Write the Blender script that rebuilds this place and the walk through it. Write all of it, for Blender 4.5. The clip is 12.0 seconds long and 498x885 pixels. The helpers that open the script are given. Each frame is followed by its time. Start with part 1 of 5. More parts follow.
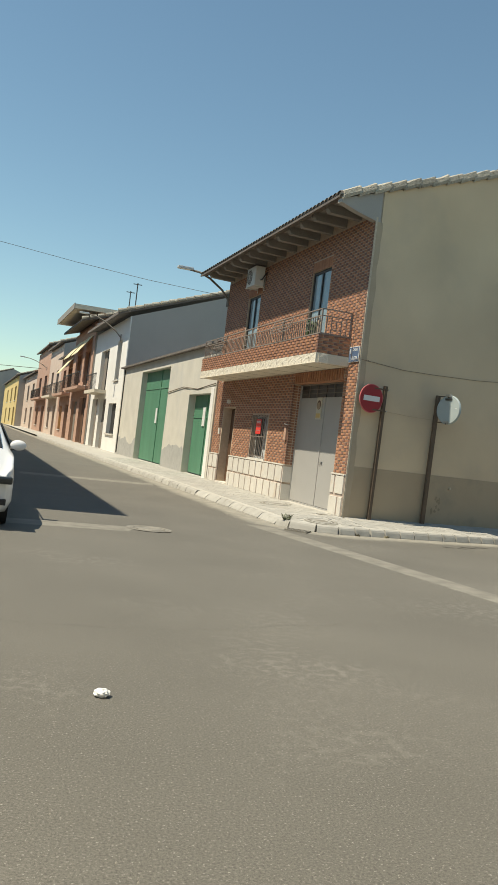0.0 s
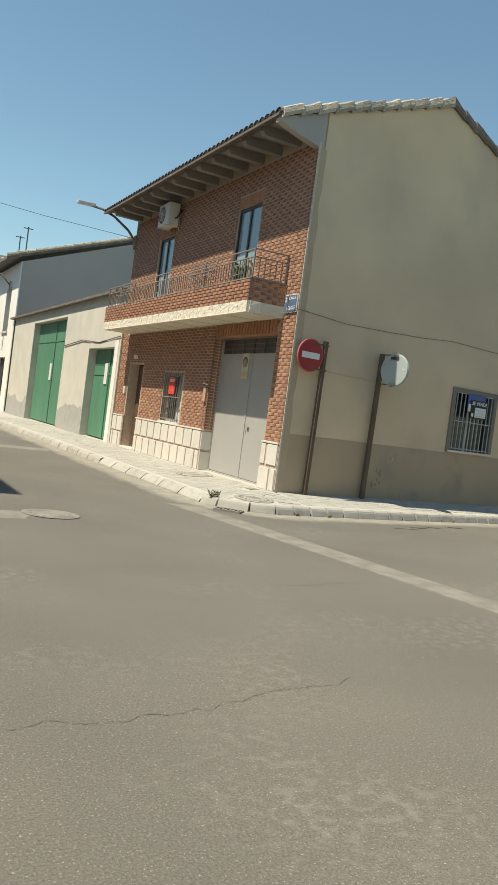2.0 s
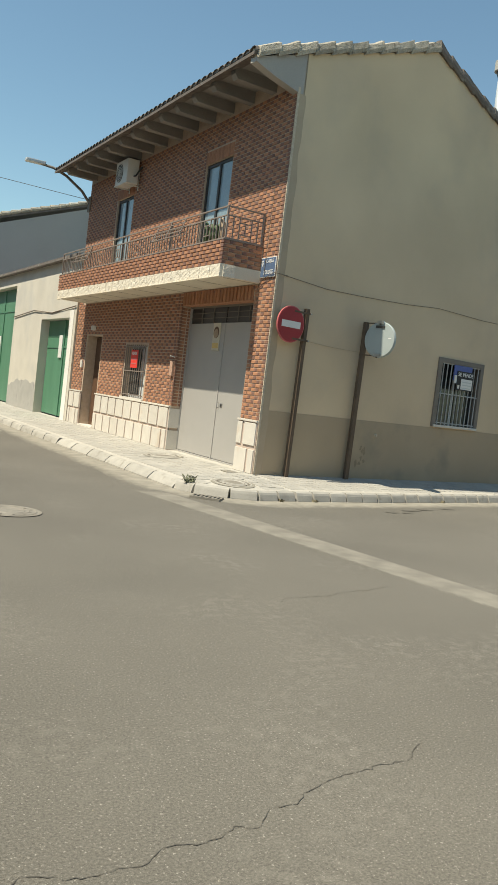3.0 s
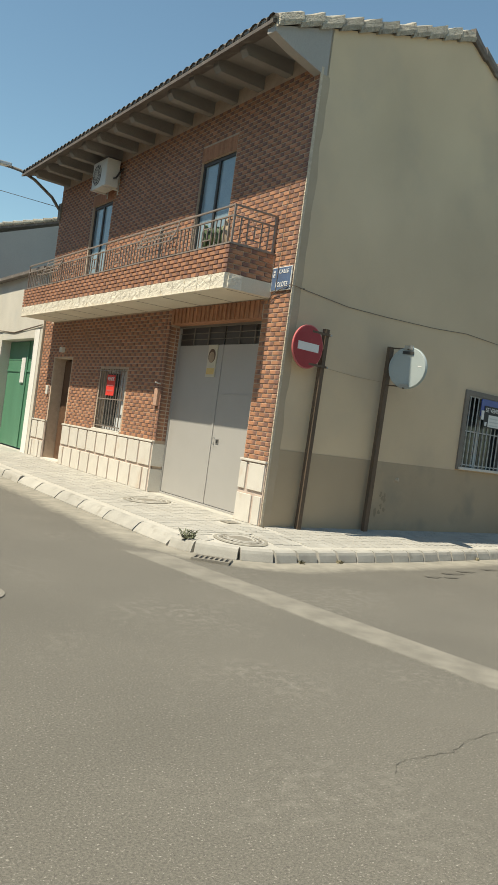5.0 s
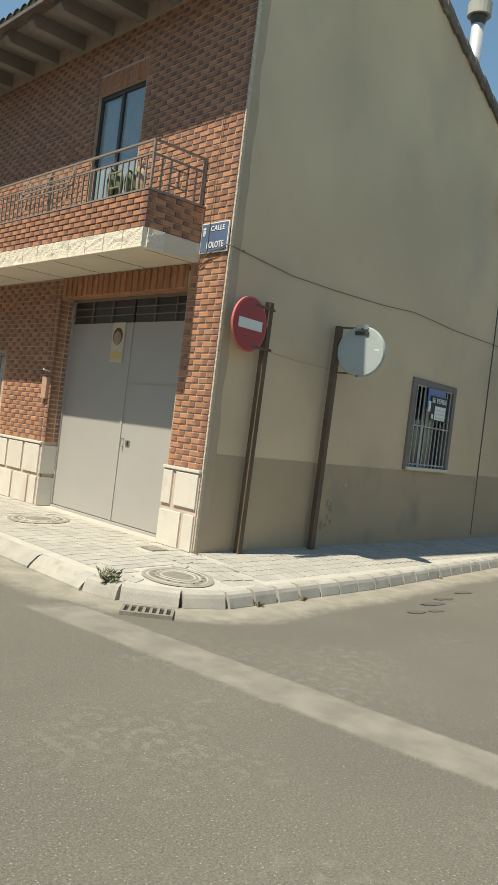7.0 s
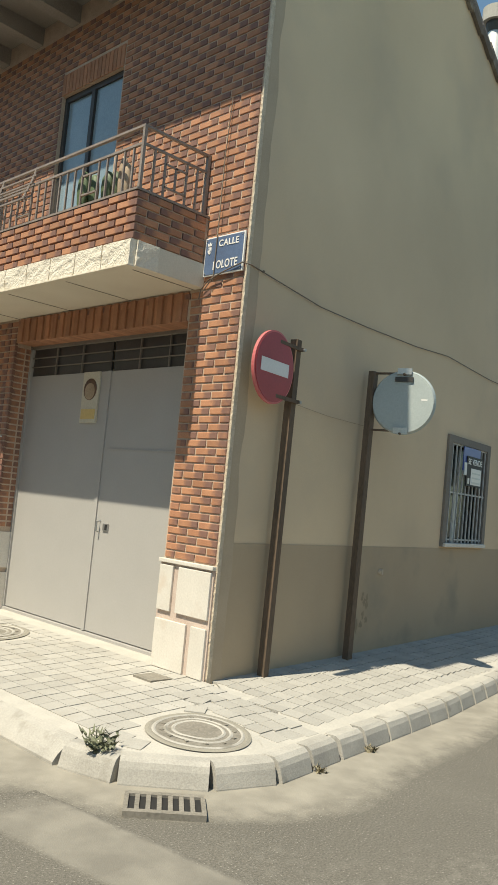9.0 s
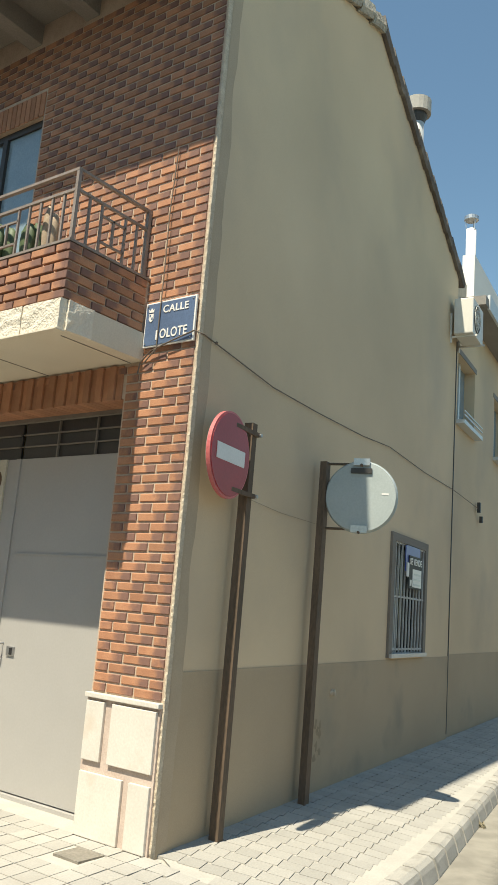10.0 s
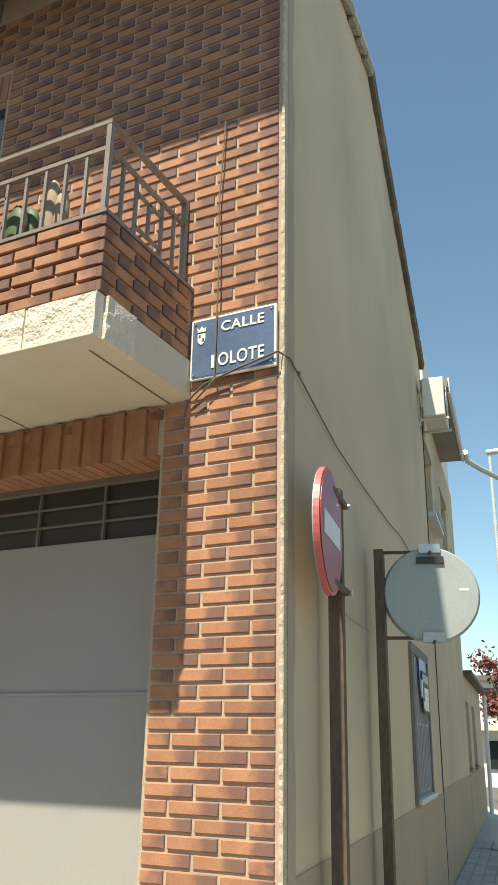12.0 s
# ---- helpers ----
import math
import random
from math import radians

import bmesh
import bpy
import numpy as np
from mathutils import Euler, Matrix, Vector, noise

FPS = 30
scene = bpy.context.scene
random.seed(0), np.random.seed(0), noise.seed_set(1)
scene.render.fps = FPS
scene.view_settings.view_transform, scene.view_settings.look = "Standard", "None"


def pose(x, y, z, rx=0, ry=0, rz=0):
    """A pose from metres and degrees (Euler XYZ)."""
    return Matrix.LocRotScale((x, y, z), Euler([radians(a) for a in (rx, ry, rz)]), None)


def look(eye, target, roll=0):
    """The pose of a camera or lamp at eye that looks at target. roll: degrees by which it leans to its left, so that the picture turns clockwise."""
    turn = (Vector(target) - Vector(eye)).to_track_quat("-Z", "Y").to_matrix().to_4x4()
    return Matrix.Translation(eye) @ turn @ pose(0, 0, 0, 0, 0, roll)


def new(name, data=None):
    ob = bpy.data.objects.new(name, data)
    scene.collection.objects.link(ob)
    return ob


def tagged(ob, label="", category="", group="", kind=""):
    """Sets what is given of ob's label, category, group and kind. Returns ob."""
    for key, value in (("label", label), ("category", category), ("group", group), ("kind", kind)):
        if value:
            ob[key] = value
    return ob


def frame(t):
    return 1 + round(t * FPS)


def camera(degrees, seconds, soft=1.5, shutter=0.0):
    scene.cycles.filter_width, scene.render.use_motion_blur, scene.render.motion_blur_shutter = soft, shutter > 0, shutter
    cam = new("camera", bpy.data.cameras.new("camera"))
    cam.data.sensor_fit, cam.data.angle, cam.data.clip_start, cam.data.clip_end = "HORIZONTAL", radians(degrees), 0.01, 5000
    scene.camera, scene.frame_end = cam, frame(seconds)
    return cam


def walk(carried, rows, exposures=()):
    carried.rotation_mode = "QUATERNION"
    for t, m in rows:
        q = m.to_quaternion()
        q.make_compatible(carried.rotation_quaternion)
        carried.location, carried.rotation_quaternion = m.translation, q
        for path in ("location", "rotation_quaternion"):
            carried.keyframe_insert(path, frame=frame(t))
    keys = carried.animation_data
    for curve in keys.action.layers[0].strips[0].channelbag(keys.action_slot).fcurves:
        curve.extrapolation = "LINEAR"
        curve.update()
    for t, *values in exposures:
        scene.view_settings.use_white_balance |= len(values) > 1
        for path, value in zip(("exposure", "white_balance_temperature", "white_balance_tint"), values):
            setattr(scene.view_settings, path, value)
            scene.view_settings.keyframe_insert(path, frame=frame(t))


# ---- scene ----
cam = camera(33.5, 12.0, 1.2)
METRES, EYE, TILT, LEAN, TURN = 14.9, 1.5, 0.0, 0.0, -18.9
ROWS = [
    (0.0, 0.0, 0.0, 0.0, -0.02, 0.15, -6.77),
    (0.5, -0.0114, 0.041, -0.0008, -1.75, -0.1, -7.46),
    (1.0, -0.0169, 0.0827, 0.0007, -6.96, 0.51, -8.58),
    (1.5, -0.0257, 0.1266, 0.0004, -6.55, -0.66, -7.52),
    (2.0, -0.0307, 0.1706, 0.0008, -7.45, -1.76, -7.43),
    (2.5, -0.0393, 0.2158, 0.0009, -8.96, -2.99, -6.03),
    (3.0, -0.0442, 0.2618, 0.0025, -10.74, -3.34, -6.71),
    (5.0, -0.0596, 0.4254, 0.0016, -13.67, -0.89, -7.66),
    (5.5, -0.0653, 0.4654, 0.0029, -19.13, -0.26, -7.95),
    (6.0, -0.0652, 0.5096, 0.0032, -21.76, -0.02, -7.39),
    (6.5, -0.0685, 0.5491, 0.0047, -22.72, -1.48, -6.2),
    (7.0, -0.0652, 0.5966, 0.0057, -23.05, -0.66, -6.92),
    (9.0, -0.0436, 0.7573, 0.0105, -26.56, 4.04, -5.46),
    (9.5, -0.0436, 0.7969, 0.0125, -35.12, 9.95, -4.45),
    (10.0, -0.0393, 0.8411, 0.0163, -34.93, 11.32, -4.41),
    (10.5, -0.0402, 0.8775, 0.0182, -37.07, 12.65, -3.1),
    (11.0, -0.0361, 0.9171, 0.0184, -37.61, 17.04, -2.35),
    (11.5, -0.0353, 0.9547, 0.0201, -41.98, 17.4, -1.78),
    (12.0, -0.0339, 0.9917, 0.0214, -44.84, 19.88, -0.97),
]
EXPO = ((0.0, 0.38), (1.0, 0.46), (3.0, 0.50), (6.0, 0.49), (9.0, 0.54), (10.5, 0.78), (12.0, 0.81))
walk(cam, [(t, pose(0, 0, EYE, TILT, LEAN, TURN) @ pose(METRES * x, METRES * y, METRES * z, 90 + pitch, roll, yaw)) for t, x, y, z, yaw, pitch, roll in ROWS],
     exposures=[(t, e - 0.04, 6850, 6.5) for t, e in EXPO])

# ---- light: high clear summer sun and sky ----
SUN_TAN, SUN_AZ = 1.83, -1.5          # slope of the light, and the way it travels from +x towards -y
world = bpy.data.worlds.new("sky")
scene.world = world
world.use_nodes = True
wn = world.node_tree.nodes
sky = wn.new("ShaderNodeTexSky")
sky.sky_type = "NISHITA"
sky.sun_disc = False
sky.sun_elevation = math.atan(SUN_TAN)
sky.sun_rotation = radians(270 - SUN_AZ)
sky.dust_density = 0.25
sky.ozone_density = 0.3
wn["Background"].inputs[1].default_value = 0.109
gain = wn.new("ShaderNodeMix")
gain.data_type, gain.blend_type = "RGBA", "MULTIPLY"
gain.inputs["Factor"].default_value = 1.0
gain.inputs["B"].default_value = (0.865, 1.0, 0.95, 1.0)
world.node_tree.links.new(sky.outputs[0], gain.inputs["A"])
world.node_tree.links.new(gain.outputs["Result"], wn["Background"].inputs[0])
sun_data = bpy.data.lights.new("sun", "SUN")
sun_data.energy, sun_data.angle, sun_data.color = 4.65, radians(0.55), (1.0, 0.92, 0.78)
sun = new("sun", sun_data)
az = radians(SUN_AZ)
sun.matrix_basis = look((-20, 0, 40), Vector((-20, 0, 40)) + Vector((math.cos(az), math.sin(az), -SUN_TAN)))


# ---- materials ----
def tex_mat(name, c1, c2, rough=0.85, scale=6.0, fine=90.0, bump=0.25, metal=0.0, dist=0.004, spots=None, spot_scale=1.2, spot_lo=0.58, spot_hi=0.72, stretch=(1, 1, 1), per=0.0, macro=0.0, macro_scale=0.45):
    """Two scales of noise between two colours, with an optional layer of stains, and fine relief."""
    m = bpy.data.materials.new(name)
    m.use_nodes = True
    n, l = m.node_tree.nodes, m.node_tree.links
    b = n["Principled BSDF"]
    geo = n.new("ShaderNodeNewGeometry")
    mp = n.new("ShaderNodeMapping")
    mp.inputs["Scale"].default_value = stretch
    l.new(geo.outputs["Position"], mp.inputs["Vector"])

    def nz(s, detail):
        t = n.new("ShaderNodeTexNoise")
        t.inputs["Scale"].default_value, t.inputs["Detail"].default_value = s, detail
        l.new(mp.outputs[0], t.inputs["Vector"])
        return t
    a, f = nz(scale, 6.0), nz(fine, 3.0)
    add = n.new("ShaderNodeMath")
    add.operation = "ADD"
    l.new(a.outputs["Fac"], add.inputs[0])
    l.new(f.outputs["Fac"], add.inputs[1])
    mr = n.new("ShaderNodeMapRange")
    mr.inputs["From Min"].default_value, mr.inputs["From Max"].default_value = 0.7, 1.3
    l.new(add.outputs[0], mr.inputs["Value"])
    mix = n.new("ShaderNodeMix")
    mix.data_type = "RGBA"
    mix.inputs["A"].default_value, mix.inputs["B"].default_value = (*c1, 1), (*c2, 1)
    l.new(mr.outputs[0], mix.inputs["Factor"])
    col = mix.outputs["Result"]
    if spots:
        s = nz(spot_scale, 8.0)
        sr = n.new("ShaderNodeMapRange")
        sr.inputs["From Min"].default_value, sr.inputs["From Max"].default_value = spot_lo, spot_hi
        l.new(s.outputs["Fac"], sr.inputs["Value"])
        mx = n.new("ShaderNodeMix")
        mx.data_type = "RGBA"
        mx.inputs["B"].default_value = (*spots, 1)
        l.new(sr.outputs[0], mx.inputs["Factor"])
        l.new(col, mx.inputs["A"])
        col = mx.outputs["Result"]
    if macro:
        s2 = nz(macro_scale, 5.0)
        r2 = n.new("ShaderNodeMapRange")
        r2.inputs["From Min"].default_value, r2.inputs["From Max"].default_value = 0.3, 0.7
        r2.inputs["To Min"].default_value, r2.inputs["To Max"].default_value = 1 - macro, 1 + macro
        l.new(s2.outputs["Fac"], r2.inputs["Value"])
        h2 = n.new("ShaderNodeHueSaturation")
        l.new(r2.outputs[0], h2.inputs["Value"])
        l.new(col, h2.inputs["Color"])
        col = h2.outputs[0]
    if per:
        oi = n.new("ShaderNodeObjectInfo")
        sm = n.new("ShaderNodeMath")
        sm.operation = "ADD"
        fr = n.new("ShaderNodeMath")
        fr.operation = "FRACT"
        l.new(oi.outputs["Random"], sm.inputs[0])
        l.new(geo.outputs["Random Per Island"], sm.inputs[1])
        l.new(sm.outputs[0], fr.inputs[0])
        vr = n.new("ShaderNodeMapRange")
        vr.inputs["To Min"].default_value, vr.inputs["To Max"].default_value = 1 - per, 1 + per
        l.new(fr.outputs[0], vr.inputs["Value"])
        hs = n.new("ShaderNodeHueSaturation")
        l.new(vr.outputs[0], hs.inputs["Value"])
        l.new(col, hs.inputs["Color"])
        col = hs.outputs[0]
    l.new(col, b.inputs["Base Color"])
    b.inputs["Roughness"].default_value, b.inputs["Metallic"].default_value = rough, metal
    if bump:
        bp = n.new("ShaderNodeBump")
        bp.inputs["Strength"].default_value, bp.inputs["Distance"].default_value = bump, dist
        l.new(add.outputs[0], bp.inputs["Height"])
        l.new(bp.outputs[0], b.inputs["Normal"])
    return m


def brick_mat(name, c1, c2, dark):
    """Fired brick: colour varies from brick to brick; one end of each brick is burnt dark (along u)."""
    m = tex_mat(name, c1, c2, 0.8, 9.0, 140.0, 0.35, per=0.16)
    n, l = m.node_tree.nodes, m.node_tree.links
    b = n["Principled BSDF"]
    col = b.inputs["Base Color"].links[0].from_socket
    uv = n.new("ShaderNodeUVMap")
    sep = n.new("ShaderNodeSeparateXYZ")
    l.new(uv.outputs[0], sep.inputs[0])
    geo = n.new("ShaderNodeNewGeometry")
    t = n.new("ShaderNodeTexNoise")
    t.inputs["Scale"].default_value = 14.0
    l.new(geo.outputs["Position"], t.inputs["Vector"])
    ad = n.new("ShaderNodeMath")
    ad.operation = "MULTIPLY_ADD"
    ad.inputs[1].default_value, ad.inputs[2].default_value = 0.5, -0.25
    l.new(t.outputs["Fac"], ad.inputs[0])
    sm = n.new("ShaderNodeMath")
    sm.operation = "ADD"
    l.new(sep.outputs[0], sm.inputs[0])
    l.new(ad.outputs[0], sm.inputs[1])
    mr = n.new("ShaderNodeMapRange")
    mr.interpolation_type = "SMOOTHSTEP"
    mr.inputs["From Min"].default_value, mr.inputs["From Max"].default_value = 0.52, 0.80
    mr.inputs["To Max"].default_value = 0.85
    l.new(sm.outputs[0], mr.inputs["Value"])
    mx = n.new("ShaderNodeMix")
    mx.data_type = "RGBA"
    mx.inputs["B"].default_value = (*dark, 1)
    l.new(mr.outputs[0], mx.inputs["Factor"])
    l.new(col, mx.inputs["A"])
    l.new(mx.outputs["Result"], b.inputs["Base Color"])
    return m


def plain(name, c, rough=0.5, metal=0.0, k=0.12):
    return tex_mat(name, tuple(v * (1 - k) for v in c), tuple(min(1, v * (1 + k)) for v in c), rough, 3.0, 60.0, 0.08, metal)


def asphalt(name):
    """Fine worn asphalt: even grain, sparse pale chips, and scuffed pale patches where the binder has gone."""
    m = tex_mat(name, (0.072, 0.067, 0.056), (0.188, 0.176, 0.149), 0.94, 85.0, 210.0, 0.42, dist=0.004, spots=(0.33, 0.31, 0.27), spot_scale=80.0, spot_lo=0.61, spot_hi=0.70, macro=0.09, macro_scale=0.5)
    n, l = m.node_tree.nodes, m.node_tree.links
    b = n["Principled BSDF"]
    col = b.inputs["Base Color"].links[0].from_socket
    geo = n.new("ShaderNodeNewGeometry")
    fac = None
    for sc, det, lo, hi in ((0.6, 3.0, 0.50, 0.72), (13.0, 9.0, 0.49, 0.62)):
        t = n.new("ShaderNodeTexNoise")
        t.inputs["Scale"].default_value, t.inputs["Detail"].default_value = sc, det
        l.new(geo.outputs["Position"], t.inputs["Vector"])
        q = n.new("ShaderNodeMapRange")
        q.inputs["From Min"].default_value, q.inputs["From Max"].default_value = lo, hi
        q.inputs["To Max"].default_value = 0.7
        l.new(t.outputs["Fac"], q.inputs["Value"])
        if fac is None:
            fac = q.outputs[0]
        else:
            mu = n.new("ShaderNodeMath")
            mu.operation = "MULTIPLY"
            l.new(fac, mu.inputs[0])
            l.new(q.outputs[0], mu.inputs[1])
            fac = mu.outputs[0]
    mx = n.new("ShaderNodeMix")
    mx.data_type = "RGBA"
    mx.inputs["B"].default_value = (0.25, 0.235, 0.203, 1)
    l.new(fac, mx.inputs["Factor"])
    l.new(col, mx.inputs["A"])
    l.new(mx.outputs["Result"], b.inputs["Base Color"])
    return m


def thinning(name, c1, c2, start, grain):
    """A layer of concrete or dust over asphalt that breaks up raggedly towards its edge (u from 0 to 1)."""
    m = asphalt(name)
    n, l = m.node_tree.nodes, m.node_tree.links
    b = n["Principled BSDF"]
    col = b.inputs["Base Color"].links[0].from_socket
    geo = n.new("ShaderNodeNewGeometry")

    def nz(sc, det):
        t = n.new("ShaderNodeTexNoise")
        t.inputs["Scale"].default_value, t.inputs["Detail"].default_value = sc, det
        l.new(geo.outputs["Position"], t.inputs["Vector"])
        return t.outputs["Fac"]
    top = n.new("ShaderNodeMix")
    top.data_type = "RGBA"
    top.inputs["A"].default_value, top.inputs["B"].default_value = (*c1, 1), (*c2, 1)
    rg = n.new("ShaderNodeMapRange")
    rg.inputs["From Min"].default_value, rg.inputs["From Max"].default_value = 0.35, 0.65
    l.new(nz(4.0, 9.0), rg.inputs["Value"])
    l.new(rg.outputs[0], top.inputs["Factor"])
    uv = n.new("ShaderNodeUVMap")
    sep = n.new("ShaderNodeSeparateXYZ")
    l.new(uv.outputs[0], sep.inputs[0])
    ad = n.new("ShaderNodeMath")
    ad.operation = "MULTIPLY_ADD"
    ad.inputs[1].default_value = grain
    l.new(nz(9.0, 10.0), ad.inputs[0])
    l.new(sep.outputs[0], ad.inputs[2])
    fr = n.new("ShaderNodeMapRange")
    fr.interpolation_type = "SMOOTHSTEP"
    fr.inputs["From Min"].default_value, fr.inputs["From Max"].default_value = start + grain * 0.5, 1.0 + grain * 0.35
    fr.inputs["To Min"].default_value, fr.inputs["To Max"].default_value = 0.92, 0.0
    l.new(ad.outputs[0], fr.inputs["Value"])
    mx = n.new("ShaderNodeMix")
    mx.data_type = "RGBA"
    l.new(fr.outputs[0], mx.inputs["Factor"])
    l.new(col, mx.inputs["A"])
    l.new(top.outputs["Result"], mx.inputs["B"])
    l.new(mx.outputs["Result"], b.inputs["Base Color"])
    return m


ASPHALT = asphalt("asphalt")
BAND = tex_mat("concrete_band", (0.22, 0.205, 0.17), (0.32, 0.30, 0.25), 0.9, 3.0, 110.0, 0.4, spots=(0.18, 0.17, 0.145), spot_scale=3.0)
STRIP = thinning("worn_concrete_strip", (0.185, 0.173, 0.147), (0.255, 0.239, 0.202), 0.72, 0.3)
DUST = thinning("dusty_gutter", (0.24, 0.223, 0.186), (0.33, 0.307, 0.256), 0.40, 0.5)
KERB = tex_mat("kerb_concrete", (0.32, 0.307, 0.275), (0.45, 0.43, 0.385), 0.9, 4.0, 90.0, 0.5, spots=(0.25, 0.235, 0.20), spot_scale=5.0, per=0.08)
TILE = tex_mat("pavement_tile", (0.335, 0.322, 0.29), (0.43, 0.413, 0.372), 0.88, 2.0, 90.0, 0.4, spots=(0.36, 0.34, 0.30), spot_scale=2.2, per=0.07)
JOINT = tex_mat("tile_joint", (0.40, 0.383, 0.342), (0.50, 0.475, 0.42), 0.95, 5.0, 90.0, 0.3)
CREAM = tex_mat("cream_render", (0.63, 0.495, 0.33), (0.695, 0.555, 0.375), 0.93, 0.5, 120.0, 0.22, spots=(0.535, 0.435, 0.315), macro=0.09, spot_scale=0.55, spot_lo=0.5, spot_hi=0.75)
DADO = tex_mat("tan_dado_paint", (0.415, 0.325, 0.22), (0.47, 0.375, 0.255), 0.9, 0.8, 120.0, 0.22, spots=(0.34, 0.29, 0.21), macro=0.06, spot_scale=1.1)
EDGE = tex_mat("rough_mortar", (0.46, 0.385, 0.285), (0.66, 0.57, 0.44), 0.95, 20.0, 90.0, 0.7, dist=0.006)
BRICK = brick_mat("brick", (0.36, 0.165, 0.092), (0.475, 0.24, 0.132), (0.175, 0.10, 0.085))
MORTAR = tex_mat("mortar", (0.44, 0.335, 0.25), (0.57, 0.45, 0.34), 0.95, 10.0, 90.0, 0.4)
STONE = tex_mat("white_stone", (0.61, 0.575, 0.51), (0.72, 0.685, 0.615), 0.6, 4.0, 60.0, 0.2, spots=(0.60, 0.50, 0.40), spot_scale=3.0, spot_lo=0.6, spot_hi=0.8, per=0.05)
STONE_JOINT = tex_mat("pink_joint", (0.48, 0.38, 0.32), (0.60, 0.50, 0.43), 0.95, 6.0, 80.0, 0.3)
ROUGH_WHITE = tex_mat("rough_white_block", (0.66, 0.60, 0.49), (0.78, 0.72, 0.60), 0.95, 22.0, 60.0, 0.8, dist=0.012)
SLAB = tex_mat("cream_slab", (0.60, 0.54, 0.43), (0.70, 0.64, 0.52), 0.9, 2.0, 90.0, 0.15)
SOFFIT = tex_mat("soffit_paint", (0.215, 0.203, 0.186), (0.29, 0.275, 0.252), 0.9, 2.0, 70.0, 0.2)
ROOF = tex_mat("clay_tile", (0.10, 0.085, 0.075), (0.18, 0.155, 0.135), 0.9, 6.0, 60.0, 0.6, per=0.2, spots=(0.24, 0.225, 0.20), spot_scale=5.0)
LICHEN = tex_mat("lichen_tile", (0.33, 0.30, 0.24), (0.56, 0.51, 0.42), 0.95, 14.0, 50.0, 1.0, dist=0.03, spots=(0.16, 0.13, 0.10), spot_scale=7.0, per=0.2)
TRANSOM = plain("transom_glass", (0.06, 0.055, 0.048), 0.3)
MIRBACK = tex_mat("mirror_back", (0.34, 0.39, 0.385), (0.41, 0.46, 0.455), 0.5, 2.0, 60.0, 0.05)
GRILLE = plain("grille_grey", (0.44, 0.44, 0.425), 0.5)
GREY_METAL = plain("grey_door_paint", (0.40, 0.39, 0.37), 0.5, k=0.035)
DARK_GLASS = plain("dark_glass", (0.03, 0.035, 0.035), 0.15)
ALU_DARK = plain("dark_frame", (0.045, 0.043, 0.04), 0.5)
GLASS = plain("window_glass", (0.25, 0.33, 0.37), 0.05)
CURTAIN = tex_mat("white_curtain", (0.55, 0.58, 0.58), (0.68, 0.70, 0.70), 0.8, 3.0, 30.0, 0.2, stretch=(1, 12, 0.4))
RAIL = tex_mat("rail_paint", (0.20, 0.165, 0.14), (0.30, 0.25, 0.215), 0.55, 9.0, 70.0, 0.2)
RUST = tex_mat("rusty_steel", (0.10, 0.075, 0.052), (0.18, 0.125, 0.085), 0.8, 5.0, 60.0, 0.4, 0.2, stretch=(1, 1, 0.3))
RED = plain("sign_red", (0.34, 0.022, 0.03), 0.4)
RIM = plain("sign_rim_red", (0.55, 0.14, 0.14), 0.45)
WHITE = plain("white_paint", (0.76, 0.75, 0.72), 0.45, k=0.05)
PLATE = tex_mat("galvanised_plate", (0.55, 0.57, 0.56), (0.64, 0.66, 0.65), 0.45, 3.0, 60.0, 0.08, 0.35)
STEEL = plain("steel", (0.5, 0.5, 0.49), 0.35, 0.8)
BLUE = plain("sign_blue", (0.105, 0.155, 0.255), 0.32, k=0.15)
CASE = plain("ac_white", (0.68, 0.66, 0.60), 0.5, k=0.05)
BLACK = plain("black", (0.02, 0.02, 0.02), 0.6)
CABLE = plain("cable_brown", (0.16, 0.125, 0.095), 0.7)
GREEN = tex_mat("green_gate_paint", (0.075, 0.205, 0.125), (0.105, 0.265, 0.165), 0.55, 2.0, 60.0, 0.15, stretch=(1, 1, 0.3))
LIME = tex_mat("old_lime_render", (0.52, 0.49, 0.42), (0.64, 0.605, 0.525), 0.95, 1.2, 60.0, 0.4, spots=(0.50, 0.485, 0.44), spot_scale=0.9, spot_lo=0.55, spot_hi=0.75)
GREYR = tex_mat("grey_render", (0.355, 0.338, 0.312), (0.43, 0.41, 0.38), 0.95, 0.5, 60.0, 0.3, spots=(0.36, 0.345, 0.32), spot_scale=0.3)
WHITEWASH = tex_mat("whitewash", (0.76, 0.74, 0.69), (0.84, 0.82, 0.77), 0.9, 1.0, 60.0, 0.2)
BROWN = tex_mat("brown_wood", (0.085, 0.045, 0.026), (0.14, 0.078, 0.045), 0.55, 6.0, 60.0, 0.2, stretch=(8, 8, 0.6))
FARBRICK = tex_mat("far_brick", (0.41, 0.255, 0.185), (0.52, 0.335, 0.25), 0.9, 3.0, 30.0, 0.3)
OCHRE = tex_mat("ochre_render", (0.56, 0.42, 0.17), (0.66, 0.50, 0.22), 0.9, 1.0, 40.0, 0.2)
PINKR = tex_mat("pale_pink_render", (0.55, 0.43, 0.35), (0.64, 0.52, 0.43), 0.9, 1.0, 40.0, 0.2)
YELLOW = plain("yellow_paint", (0.72, 0.52, 0.06), 0.6)
AWNING = plain("awning_cloth", (0.70, 0.60, 0.38), 0.9)
DRYWEED = tex_mat("dry_weed", (0.20, 0.175, 0.11), (0.30, 0.26, 0.17), 0.9, 30.0, 90.0, 0.2, per=0.3)
